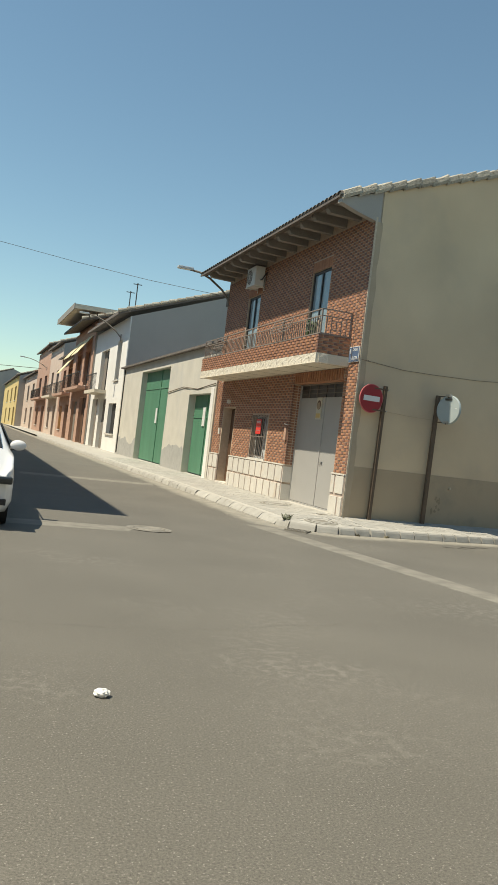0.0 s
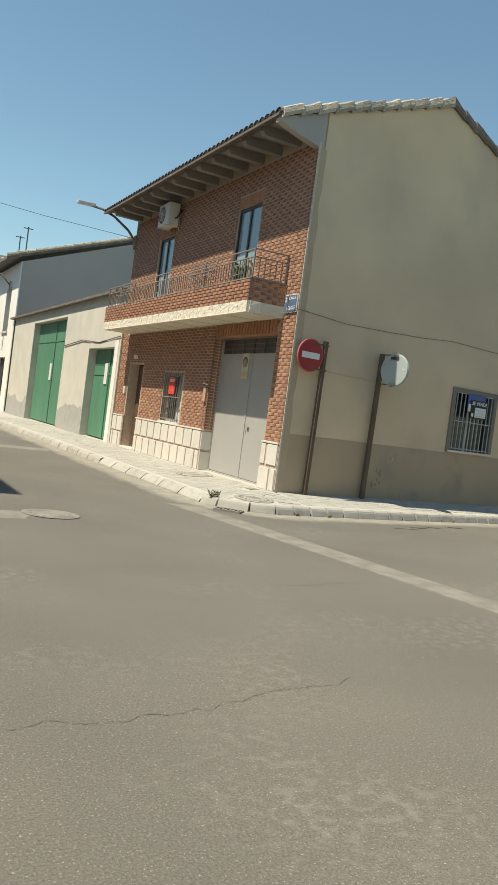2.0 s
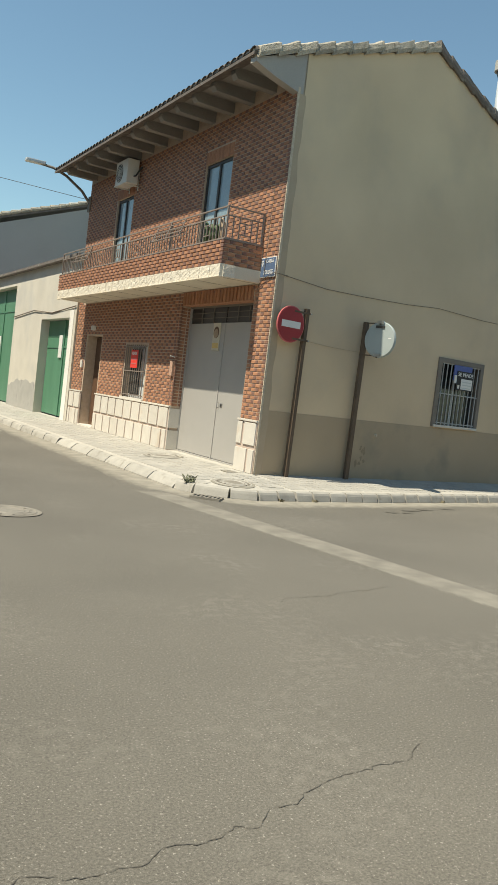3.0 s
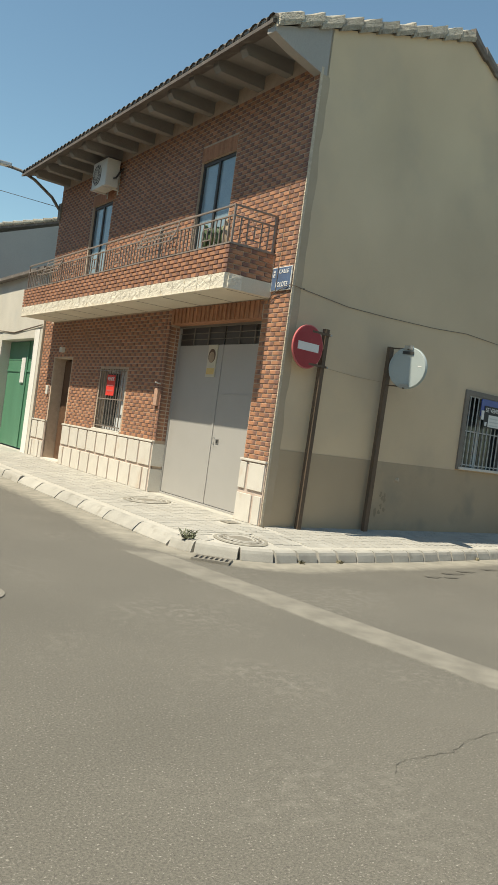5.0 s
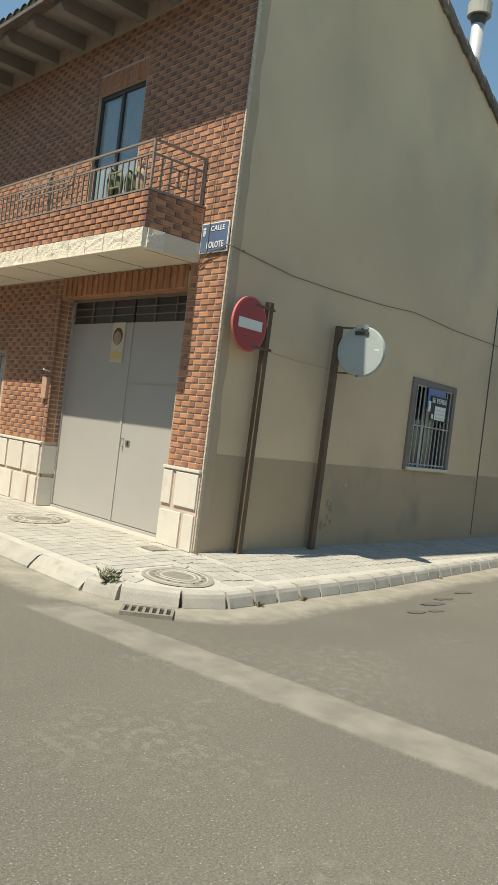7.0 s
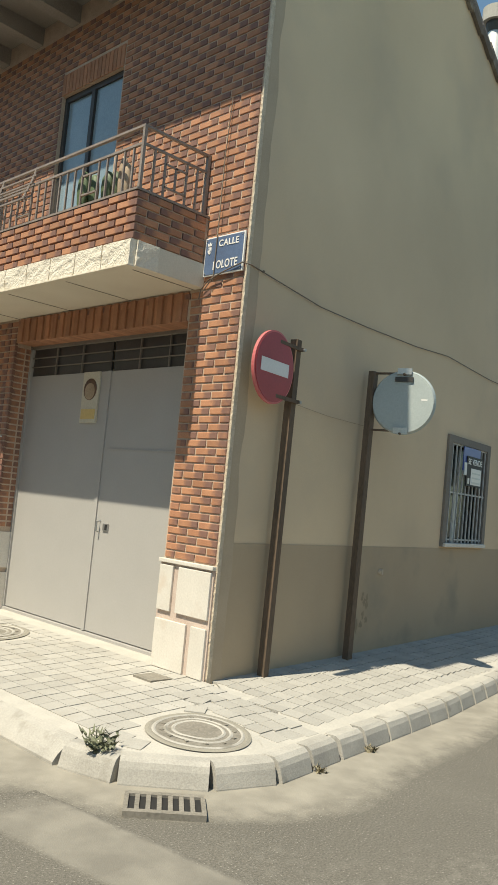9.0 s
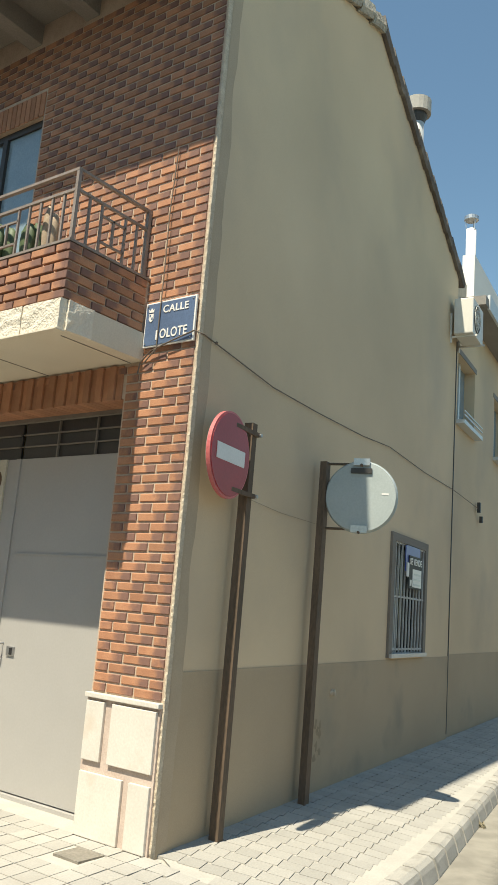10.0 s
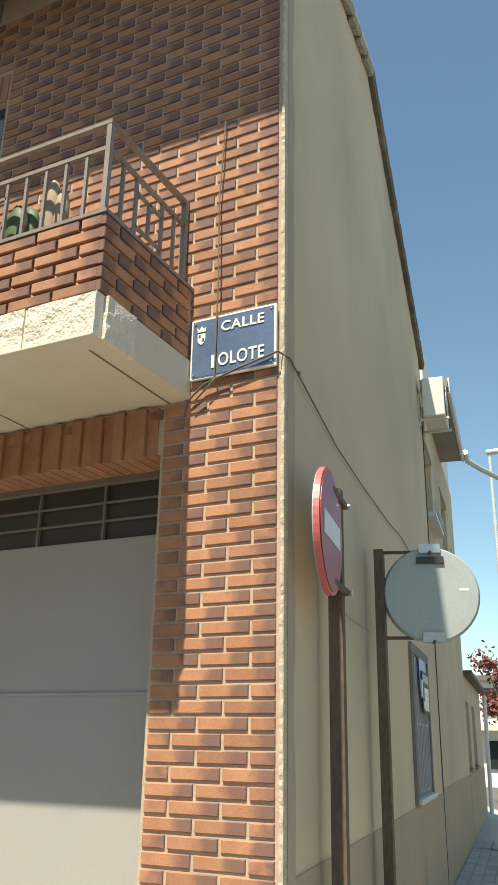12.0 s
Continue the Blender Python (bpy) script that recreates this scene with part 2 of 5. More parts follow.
IRON = tex_mat("cast_iron", (0.20, 0.185, 0.155), (0.33, 0.305, 0.26), 0.7, 8.0, 60.0, 0.5, 0.3)
LEAF = tex_mat("weed_leaf", (0.095, 0.11, 0.06), (0.17, 0.175, 0.11), 0.7, 30.0, 90.0, 0.2, per=0.3)
CACTUS = plain("cactus_green", (0.09, 0.13, 0.06), 0.6, k=0.3)
REDLEAF = tex_mat("red_leaf", (0.16, 0.05, 0.04), (0.28, 0.10, 0.07), 0.7, 3.0, 60.0, 0.2, per=0.3)
CLAY = plain("terracotta", (0.42, 0.17, 0.09), 0.8)
GREYF = plain("grey_surround", (0.215, 0.19, 0.16), 0.8)
TYRE = plain("tyre_rubber", (0.02, 0.02, 0.02), 0.85)
CAR_PAINT = plain("car_white", (0.74, 0.74, 0.73), 0.2, k=0.02)
NOTICE = plain("notice_paper", (0.55, 0.52, 0.42), 0.5)
SIGNRED = plain("poster_red", (0.72, 0.05, 0.035), 0.6)
WOOD = tex_mat("weathered_wood", (0.32, 0.24, 0.16), (0.45, 0.35, 0.25), 0.8, 6.0, 60.0, 0.3)


# ---- building helpers ----
WORLD = {}


def thing(name, at, label, category, group="", kind=""):
    ob = new(name)
    ob.location = at
    WORLD[ob.name] = Matrix.Translation(at)
    return tagged(ob, label, category, group, kind)


def part(name, bm, material, parent=None, label="", smooth=False):
    me = bpy.data.meshes.new(name)
    bmesh.ops.recalc_face_normals(bm, faces=bm.faces[:])
    if smooth:
        for f in bm.faces:
            f.smooth = True
    bm.to_mesh(me)
    bm.free()
    return hang(name, me, material, parent, label)


def hang(name, me, material, parent=None, label="", m=None):
    if not me.materials:
        me.materials.append(material)
    ob = new(name, me)
    m = m or Matrix.Identity(4)
    if parent is not None:
        ob.parent = parent
        ob.matrix_parent_inverse = WORLD[parent.name].inverted()
    ob.matrix_basis = m
    WORLD[ob.name] = m
    if label:
        ob["label"] = label
    return ob


def single(name, bm, material, label, category, group="", kind="", smooth=False):
    return tagged(part(name, bm, material, None, "", smooth), label, category, group, kind)


ID = Matrix.Identity(4)


def box(bm, x0, x1, y0, y1, z0, z1, m=ID, bevel=0.0):
    vs = [bm.verts.new(m @ Vector(p)) for p in ((x0, y0, z0), (x1, y0, z0), (x1, y1, z0), (x0, y1, z0), (x0, y0, z1), (x1, y0, z1), (x1, y1, z1), (x0, y1, z1))]
    fs = [bm.faces.new([vs[i] for i in q]) for q in ((0, 3, 2, 1), (4, 5, 6, 7), (0, 1, 5, 4), (1, 2, 6, 5), (2, 3, 7, 6), (3, 0, 4, 7))]
    if bevel:
        es = list({e for f in fs for e in f.edges})
        bmesh.ops.bevel(bm, geom=es, offset=bevel, segments=2, affect="EDGES", profile=0.6)
    return bm


def bx(*a, **k):
    return box(bmesh.new(), *a, **k)


def tube(bm, pts, r, seg=8, caps=True):
    pts = [Vector(p) for p in pts]
    rings = []
    for i, p in enumerate(pts):
        d = (pts[min(i + 1, len(pts) - 1)] - pts[max(i - 1, 0)]).normalized()
        ref = Vector((0, 0, 1)) if abs(d.z) < 0.9 else Vector((1, 0, 0))
        a = d.cross(ref).normalized()
        b = d.cross(a)
        rr = r[i] if isinstance(r, (list, tuple)) else r
        rings.append([bm.verts.new(p + rr * (a * math.cos(2 * math.pi * k / seg) + b * math.sin(2 * math.pi * k / seg))) for k in range(seg)])
    for q, w in zip(rings, rings[1:]):
        for k in range(seg):
            try:
                bm.faces.new((q[k], q[(k + 1) % seg], w[(k + 1) % seg], w[k]))
            except ValueError:
                pass
    if caps:
        bm.faces.new(rings[0][::-1])
        bm.faces.new(rings[-1])
    return bm


def tb(*a, **k):
    return tube(bmesh.new(), *a, **k)


def prism(bm, poly, axis_a, axis_b):
    """Extrudes a polygon of points from offset vector axis_a to axis_b."""
    a = [bm.verts.new(Vector(p) + axis_a) for p in poly]
    b = [bm.verts.new(Vector(p) + axis_b) for p in poly]
    bm.faces.new(a)
    bm.faces.new(b[::-1])
    for i in range(len(a)):
        j = (i + 1) % len(a)
        bm.faces.new((a[i], a[j], b[j], b[i]))
    return bm


def pierced(bm, u0, u1, v0, v1, holes, d0, d1, m):
    """A wall in (u, v) with openings right through; m maps (u, depth, v) to the world."""
    us = sorted({u0, u1, *[h[0] for h in holes], *[h[1] for h in holes]})
    for a, b in zip(us, us[1:]):
        cuts = sorted((h[2], h[3]) for h in holes if h[0] <= a + 1e-6 and h[1] >= b - 1e-6)
        v = v0
        for c0, c1 in cuts + [(v1, v1)]:
            if c0 > v + 1e-6:
                box(bm, a, b, d0, d1, v, c0, m)
            v = c1
    bmesh.ops.remove_doubles(bm, verts=bm.verts[:], dist=1e-5)
    return bm


def disc(bm, c, nrm, r, t, seg=40):
    c, nrm = Vector(c), Vector(nrm).normalized()
    return tube(bm, [c - nrm * t / 2, c + nrm * t / 2], r, seg)


def lettering(name, text, size, m, material, parent, depth=0.002, width=1.0):
    cu = bpy.data.curves.new(name, "FONT")
    cu.body, cu.size, cu.extrude, cu.align_x, cu.align_y = text, size, depth, "CENTER", "CENTER"
    cu.offset, cu.space_character = 0.0015, 1.08
    tmp = bpy.data.objects.new("text_source", cu)
    me = bpy.data.meshes.new_from_object(tmp)
    bpy.data.objects.remove(tmp)
    me.transform(m @ Matrix.Diagonal((width, 1, 1, 1)))
    return hang(name, me, material, parent)


# frames of reference: the facade (u along y, depth into the house, v up), the side wall (s along it, depth inwards, z)
FX = 7.55
FRONT = Matrix(((0, 1, 0, FX), (1, 0, 0, 0), (0, 0, 1, 0), (0, 0, 0, 1)))
SIDE = pose(7.58, 15.59, 0, 0, 0, 9.0)
FTEXT = Matrix(((0, 0, -1, 0), (-1, 0, 0, 0), (0, 1, 0, 0), (0, 0, 0, 1)))


def on_side(s, d, z):
    return SIDE @ Vector((s, d, z))


# ---- ground, street ----
bm = bmesh.new()
bmesh.ops.create_grid(bm, x_segments=8, y_segments=8, size=900)
single("ground", bm, ASPHALT, "worn grey asphalt street with pale patches", "road", kind="structure")
bm = bmesh.new()
uvl = bm.loops.layers.uv.new("UVMap")
prev = None
for i in range(120):
    y = 2.0 + 12.8 * i / 119
    c = 5.62 + 0.14 * (13 - y)
    hw = 0.27 + 0.015 * noise.noise(Vector((y * 1.3, 0, 0))) 
    v = [bm.verts.new((c + q * hw, y, 0.006 - 0.007 * abs(q) ** 6)) for q in (-1, -0.8, 0, 0.8, 1)]
    if prev:
        for k in range(4):
            f = bm.faces.new((prev[k], prev[k + 1], v[k + 1], v[k]))
            for lp in f.loops:
                u = abs(lp.vert.co.x - 5.62 - 0.14 * (13 - lp.vert.co.y)) / 0.27
                lp[uvl].uv = (max(min(1.0, u), (lp.vert.co.y - 13.9) / 0.9), 0.0)
    prev = v
single("concrete_strip", bm, STRIP, "pale concrete strip across the mouth of the side street", "road strip", kind="structure")



def repair_strip(x0, y0, x1, y1, hw):
    """A worn concrete trench repair laid in the asphalt."""
    bm = bmesh.new()
    uvl = bm.loops.layers.uv.new("UVMap")
    a, b = Vector((x0, y0)), Vector((x1, y1))
    d = (b - a).normalized()
    n = Vector((-d.y, d.x))
    prev = None
    for i in range(25):
        p = a.lerp(b, i / 24)
        e = 1.0 if i in (0, 24) else 0.0
        v = [(bm.verts.new((p.x + n.x * q * hw, p.y + n.y * q * hw, 0.005 - 0.007 * abs(q))), max(e, abs(q))) for q in (-1, 0, 1)]
        if prev:
            for k in (0, 1):
                f = bm.faces.new((prev[k][0], prev[k + 1][0], v[k + 1][0], v[k][0]))
                us = dict((w[0], w[1]) for w in (prev[k], prev[k + 1], v[k + 1], v[k]))
                for lp in f.loops:
                    lp[uvl].uv = (us[lp.vert], 0.0)
        prev = v
    single("concrete_repair", bm, STRIP, "worn pale concrete trench repair in the asphalt", "road strip", kind="structure")


repair_strip(-1.9, 12.35, 2.62, 12.55, 0.42)
repair_strip(1.5, 23.6, 5.4, 23.9, 0.6)

KL = [Vector(p) for p in ((5.90, 140.0), (5.90, 15.05), (6.02, 14.66), (6.42, 14.30), (6.85, 14.18), (9.35, 14.56), (14.8, 15.74), (30.0, 18.95))]


def kerb_height(p):
    if p.x < 6.0 and 15.2 < p.y < 21.5:
        return 0.075
    return 0.15


def pav_z(x, y):
    zf = 0.15 + 0.0545 * (x - 5.9)
    loc = SIDE.inverted() @ Vector((x, y, 0))
    dk = max(0.0, 1.22 + loc.y) / 1.22 if loc.x < 12 else 1.0
    z = min(zf, 0.15 + 0.09 * min(1.0, dk), 0.24)
    p, near_kerb = Vector((x, y)), 1.0
    for a, b in zip(KL, KL[1:]):                 # the sheet comes down to the top of the kerb
        t = max(0.0, min(1.0, (p - a).dot(b - a) / (b - a).length_squared))
        near_kerb = min(near_kerb, max(0.0, ((p - a.lerp(b, t)).length - 0.12) / 0.25))
    return 0.15 + (z - 0.15) * near_kerb


kerb = thing("kerb", (5.9, 15, 0), "pale concrete kerb stones with dusty joints", "kerb", kind="structure")


def kerb_stone(a, b, h):
    d = (b - a).normalized()
    n = Vector((-d.y, d.x))
    L = (b - a).length
    bm = bmesh.new()
    prof = ((-0.035, -0.05), (-0.03, 0.02), (-0.005, h - 0.05), (0.012, h - 0.018), (0.045, h), (0.13, h), (0.13, -0.05))
    if h < 0.1:                      # ramped kerb before the garage
        prof = ((-0.03, -0.05), (-0.03, 0.03), (0.0, 0.07), (0.07, 0.135), (0.13, 0.155), (0.13, -0.05))
    g = 0.010 + 0.016 * random.random()
    rings = []
    for q in (g, L - g):
        p = a + d * q
        rings.append([bm.verts.new((p.x + n.x * w, p.y + n.y * w, z + 0.006 * (random.random() - 0.5) * (z > 0))) for w, z in prof])
    for i in range(len(prof)):
        j = (i + 1) % len(prof)
        bm.faces.new((rings[0][i], rings[0][j], rings[1][j], rings[1][i]))
    bm.faces.new(rings[0])
    bm.faces.new(rings[1][::-1])
    return part("kerb_stone", bm, KERB, kerb)


for a, b in zip(KL, KL[1:]):
    L = (b - a).length
    step = 1.0 if L > 60 else (0.36 if L > 2.0 else L if L < 0.6 else L / 2)
    k = max(1, round(L / step))
    for i in range(k):
        p, q = a.lerp(b, i / k), a.lerp(b, (i + 1) / k)
        if p.y > 75:
            continue
        kerb_stone(p, q, kerb_height((p + q) / 2))

# dusty concrete gutter along the kerb, broad on the main street
bm = bmesh.new()
uvl = bm.loops.layers.uv.new("UVMap")
prev = None
for a, b in zip(KL[:-1], KL[1:]):
    d = (b - a).normalized()
    n = Vector((d.y, -d.x))
    k = max(2, int((b - a).length / 0.12))
    for i in range(k):
        p = a.lerp(b, i / k)
        w = (0.72 if p.y > 15.0 and p.x < 6.0 else 0.62) + 0.16 * noise.noise(Vector((p.x * 0.9, p.y * 0.9, 0)))
        v = (bm.verts.new((p.x - n.x * 0.02, p.y - n.y * 0.02, 0.013)), bm.verts.new((p.x + n.x * w, p.y + n.y * w, -0.003)))
        if prev:
            f = bm.faces.new((prev[0], v[0], v[1], prev[1]))
            for lp in f.loops:
                lp[uvl].uv = (0.0 if lp.vert in (prev[0], v[0]) else 1.0, 0.0)
        prev = v
single("gutter", bm, DUST, "dusty cement gutter along the kerb", "gutter", kind="structure")


# pavement bed
pavement = thing("pavement", (6.8, 16, 0), "pale cement pavement of small square tiles", "pavement", kind="structure")
bm = bmesh.new()


def bed(p00, p10, p11, p01, nu, nv):
    """A sloping sheet between four corners, added to the current bm."""
    g = [[None] * (nv + 1) for _ in range(nu + 1)]
    for i in range(nu + 1):
        for j in range(nv + 1):
            a = Vector(p00).lerp(Vector(p10), i / nu)
            b = Vector(p01).lerp(Vector(p11), i / nu)
            p = a.lerp(b, j / nv)
            g[i][j] = bm.verts.new((p.x, p.y, pav_z(p.x, p.y) - 0.006))
    for i in range(nu):
        for j in range(nv):
            bm.faces.new((g[i][j], g[i + 1][j], g[i + 1][j + 1], g[i][j + 1]))


bed((6.0, 15.05), (7.75, 15.05), (7.75, 37.6), (6.0, 37.6), 4, 24)
bed((6.0, 15.05), (6.1, 14.72), (7.75, 15.05), (7.75, 15.05), 8, 12)
bed((6.1, 14.72), (6.48, 14.40), (7.75, 15.02), (7.75, 15.05), 8, 12)
bed((6.48, 14.40), (6.88, 14.29), (7.75, 15.00), (7.75, 15.02), 8, 12)
bed((6.88, 14.29), (9.33, 14.67), (9.33, 15.95), (7.70, 15.70), 8, 6)
bed((9.33, 14.67), (14.78, 15.85), (14.78, 16.8), (9.33, 15.95), 16, 6)
bed((14.78, 15.85), (30, 19.06), (30, 19.3), (14.78, 16.8), 10, 4)
bm.faces.new([bm.verts.new((x, y, 0.138)) for x, y in ((5.99, 15.6), (5.99, 15.02), (6.09, 14.70), (6.45, 14.38), (6.86, 14.26), (7.6, 14.37), (7.6, 15.6))])
prev = None
for a, b in zip(KL[1:6], KL[2:7]):
    d = (b - a).normalized()
    n = Vector((-d.y, d.x))
    for i in range(8):
        p = a.lerp(b, i / 8)
        v = [bm.verts.new((p.x + n.x * w, p.y + n.y * w, pav_z(p.x + n.x * w, p.y + n.y * w) - 0.004)) for w in (0.12, 0.20)]
        if prev:
            bm.faces.new((prev[0], v[0], v[1], prev[1]))
        prev = v
part("pavement_bed", bm, JOINT, pavement)
bm = bmesh.new()
bed((6.0, 37.6), (7.75, 37.6), (7.75, 140), (6.0, 140), 4, 40)
part("pavement_far", bm, TILE, pavement)

# ---- corner house ----
house = thing("corner_house", (7.6, 15.6, 0.24), "two-storey brick corner house with cream rendered gable side and brick balcony", "house")
GAR = (16.25, 19.15, 0.0, 3.14)
WIN_L = (20.68, 21.92, 1.16, 2.34)
DOOR_L = (23.67, 24.80, 0.0, 2.56)
UP_R = (17.63, 18.74, 3.75, 5.83)
UP_L = (22.50, 23.57, 3.75, 5.84)
HOLES = [GAR, WIN_L, DOOR_L, UP_R, UP_L]
front_wall = part("front_wall", pierced(bmesh.new(), 15.68, 25.75, -0.1, 6.80, HOLES, -0.001, 0.32, FRONT), MORTAR, house, "red brick facade with burnt brick ends")

# gable side wall: (s, z) outline split at the window
WS = (4.36, 5.71, 1.36, 2.65)


def roof_z(s):
    return 8.16 - 0.355 * abs(s - 3.15)


bm = bmesh.new()
for s0, s1, z0, z1 in ((0.07, WS[0], -0.1, None), (WS[0], WS[1], -0.1, WS[2]), (WS[0], WS[1], WS[3], None), (WS[1], 7.02, -0.1, None)):
    if z1 is None:
        ss = [s0] + [s for s in (3.15,) if s0 < s < s1] + [s1]
        poly = [(s0, 0, z0), (s1, 0, z0)] + [(s, 0, roof_z(s)) for s in ss[::-1]]
    else:
        poly = [(s0, 0, z0), (s1, 0, z0), (s1, 0, z1), (s0, 0, z1)]
    prism(bm, [SIDE @ Vector(p) for p in poly], SIDE.to_3x3() @ Vector((0, 0, 0)), SIDE.to_3x3() @ Vector((0, 0.28, 0)))
side_wall = part("side_wall", bm, CREAM, house, "cream rendered gable wall")
bm = bmesh.new()
box(bm, -0.004, 7.02, -0.006, 0.01, -0.1, 1.31, SIDE)
part("dado", bm, DADO, house, "darker tan painted base")
BANDC = tex_mat("corner_band_tone", (0.42, 0.335, 0.235), (0.50, 0.405, 0.29), 0.93, 3.0, 120.0, 0.3)
part("corner_mortar", bx(FX - 0.001, FX + 0.03, 15.60, 15.69, 0.1, 6.6), MORTAR, house)
# thin band of uneven width along the corner, darker than the wall
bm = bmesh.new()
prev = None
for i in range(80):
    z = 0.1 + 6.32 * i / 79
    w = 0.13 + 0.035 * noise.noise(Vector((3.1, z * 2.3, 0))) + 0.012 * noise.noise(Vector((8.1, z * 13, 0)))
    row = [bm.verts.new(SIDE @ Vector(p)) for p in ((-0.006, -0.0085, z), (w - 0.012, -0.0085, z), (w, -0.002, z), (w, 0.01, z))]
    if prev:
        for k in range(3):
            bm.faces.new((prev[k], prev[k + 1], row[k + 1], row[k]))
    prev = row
part("corner_band", bm, BANDC, house, "darker band along the corner")
# rough plaster edge at the corner of the facade
bm = bmesh.new()
rr = random.Random(8)
prev = None
for i in range(330):
    z = 0.2 + i * 0.0192
    e, f = 0.006 * rr.random(), 0.007 * rr.random() + 0.006 * noise.noise(Vector((0, 0, z * 6)))
    row = [bm.verts.new(p) for p in ((FX + 0.03, 15.583, z), (FX - 0.008 - e, 15.583, z), (FX - 0.012 - e, 15.588, z), (FX - 0.010 - e, 15.596 + f, z), (FX + 0.02, 15.598 + f, z))]
    if prev:
        for k in range(4):
            bm.faces.new((prev[k], prev[k + 1], row[k + 1], row[k]))
    prev = row
part("corner_edge", bm, EDGE, house, "rough mortar edge at the corner")
bm = bmesh.new()
box(bm, 7.0, 7.022, -0.012, 0.02, 0.3, 5.8, SIDE)
part("wall_joint", bm, ALU_DARK, house, "dark vertical joint with downlead")
# plain closing walls
bm = bmesh.new()
box(bm, 7.6, 13.6, 25.45, 25.75, -0.1, 6.9)
box(bm, 14.3, 14.6, 17.2, 25.75, -0.1, 6.6)
box(bm, 7.9, 14.4, 16.9, 25.6, 3.3, 3.5)
part("back_wall", bm, CREAM, house)

# eaves: soffit, beams, end panel, tiles
EX = 6.60
part("soffit", bx(EX + 0.03, FX + 0.1, 15.66, 26.0, 6.80, 6.86), SOFFIT, house)
y = 16.30
while y < 25.9:
    bm = bmesh.new()
    prism(bm, [(6.74, y, 6.70), (6.80, y, 6.62), (7.56, y, 6.60), (7.56, y, 6.80), (6.74, y, 6.80)], Vector((0, 0, 0)), Vector((0, 0.16, 0)))
    part("eave_beam", bm, SOFFIT, house)
    y += 0.75
bm = bmesh.new()
prism(bm, [SIDE @ Vector(p) for p in ((-0.93, 0, 6.62), (-0.55, 0, 6.52), (0.0, 0, 6.42), (0.10, 0, 6.42), (0.10, 0, roof_z(0.10)), (-0.93, 0, roof_z(-0.93) - 0.02))], SIDE.to_3x3() @ Vector((0, 0.0, 0)), SIDE.to_3x3() @ Vector((0, 0.16, 0)))
part("eave_end", bm, GREYR, house, "rendered end panel of the eave")


def roof_slope(name, s0, s1, up):
    """Barrel tiles in columns up one slope, from the verge back along the ridge."""
    bm = bmesh.new()
    n = 50
    for i in range(n):
        y0 = -0.04 + i * 0.212
        for k in range(int(abs(s1 - s0) / 0.40) + 1):
            a = s0 + (s1 - s0) * k / (int(abs(s1 - s0) / 0.40) + 1)
            b = s0 + (s1 - s0) * (k + 1.15) / (int(abs(s1 - s0) / 0.40) + 1)
            r0, r1 = 0.105, 0.082
            ring = []
            for s, r, dz in ((a, r0, 0.03), (b, r1, 0.0)):
                ring.append([bm.verts.new(roof_at(s, y0 + r * math.cos(q) + 0.106, roof_z(s) + 0.05 + dz + r * 0.75 * math.sin(q))) for q in (0, 0.63, 1.26, 1.88, 2.51, 3.14)])
            for q in range(5):
                bm.faces.new((ring[0][q], ring[0][q + 1], ring[1][q + 1], ring[1][q]))
    return bm


def roof_at(s, back, z):
    """A roof point: s across the slope at the verge, back along the ridge (parallel to the facade)."""
    p = SIDE @ Vector((s, 0, z))
    if s < 0:
        f = (s + 0.93) / 0.93
        x = EX + (FX + 0.03 - EX) * max(0.0, f)
        return Vector((x, p.y + back, z))
    return Vector((p.x, p.y + back, z))


roof_deck = bmesh.new()
for s0, s1 in ((-0.93, 3.15), (3.15, 7.1)):
    v = [roof_deck.verts.new(roof_at(s, b, roof_z(s) + dz)) for dz in (0.0, 0.05) for s, b in ((s0, 0.0), (s1, 0.0), (s1, 10.6), (s0, 10.6))]
    for q in ((0, 1, 2, 3), (7, 6, 5, 4), (0, 4, 5, 1), (1, 5, 6, 2), (2, 6, 7, 3), (3, 7, 4, 0)):
        roof_deck.faces.new([v[i] for i in q])
roof = part("roof", roof_deck, ROOF, house, "clay barrel tile roof with lichen on the verge")
part("roof_tiles_front", roof_slope("front", -0.99, 3.15, 1), ROOF, roof)["kind"] = "stuff"
part("roof_tiles_rear", roof_slope("rear", 7.15, 3.15, -1), ROOF, roof)["kind"] = "stuff"
# verge: a run of uneven mortared tiles along the gable edge
rr = random.Random(3)
for s0, s1 in ((-0.93, 3.15), (3.15, 7.15)):
    k = 11
    for i in range(k):
        a, b = s0 + (s1 - s0) * i / k, s0 + (s1 - s0) * (i + 1) / k + 0.03
        bm = bmesh.new()
        ring = []
        for s in (a, (a + b) / 2, b):
            base = roof_z(s) + 0.045 * (abs(s - 3.15) - abs(b - 3.15) if s0 > 3 else abs(s - 3.15) - abs(a - 3.15)) / 0.37 * (-1)
            j = rr.random() * 0.03
            ring.append([bm.verts.new(SIDE @ Vector((s, dd, base + dz + (j if dz > 0.05 else 0)))) for dd, dz in ((-0.05, -0.035), (-0.07, 0.03), (-0.05, 0.10 + 0.03 * rr.random()), (0.03, 0.14), (0.14, 0.12), (0.16, 0.0))])
        for p, q in zip(ring, ring[1:]):
            for e in range(6):
                bm.faces.new((p[e], p[(e + 1) % 6], q[(e + 1) % 6], q[e]))
        bm.faces.new(ring[0])
        bm.faces.new(ring[-1][::-1])
        part("verge_tile", bm, LICHEN if s0 < 0 else ROOF, roof)

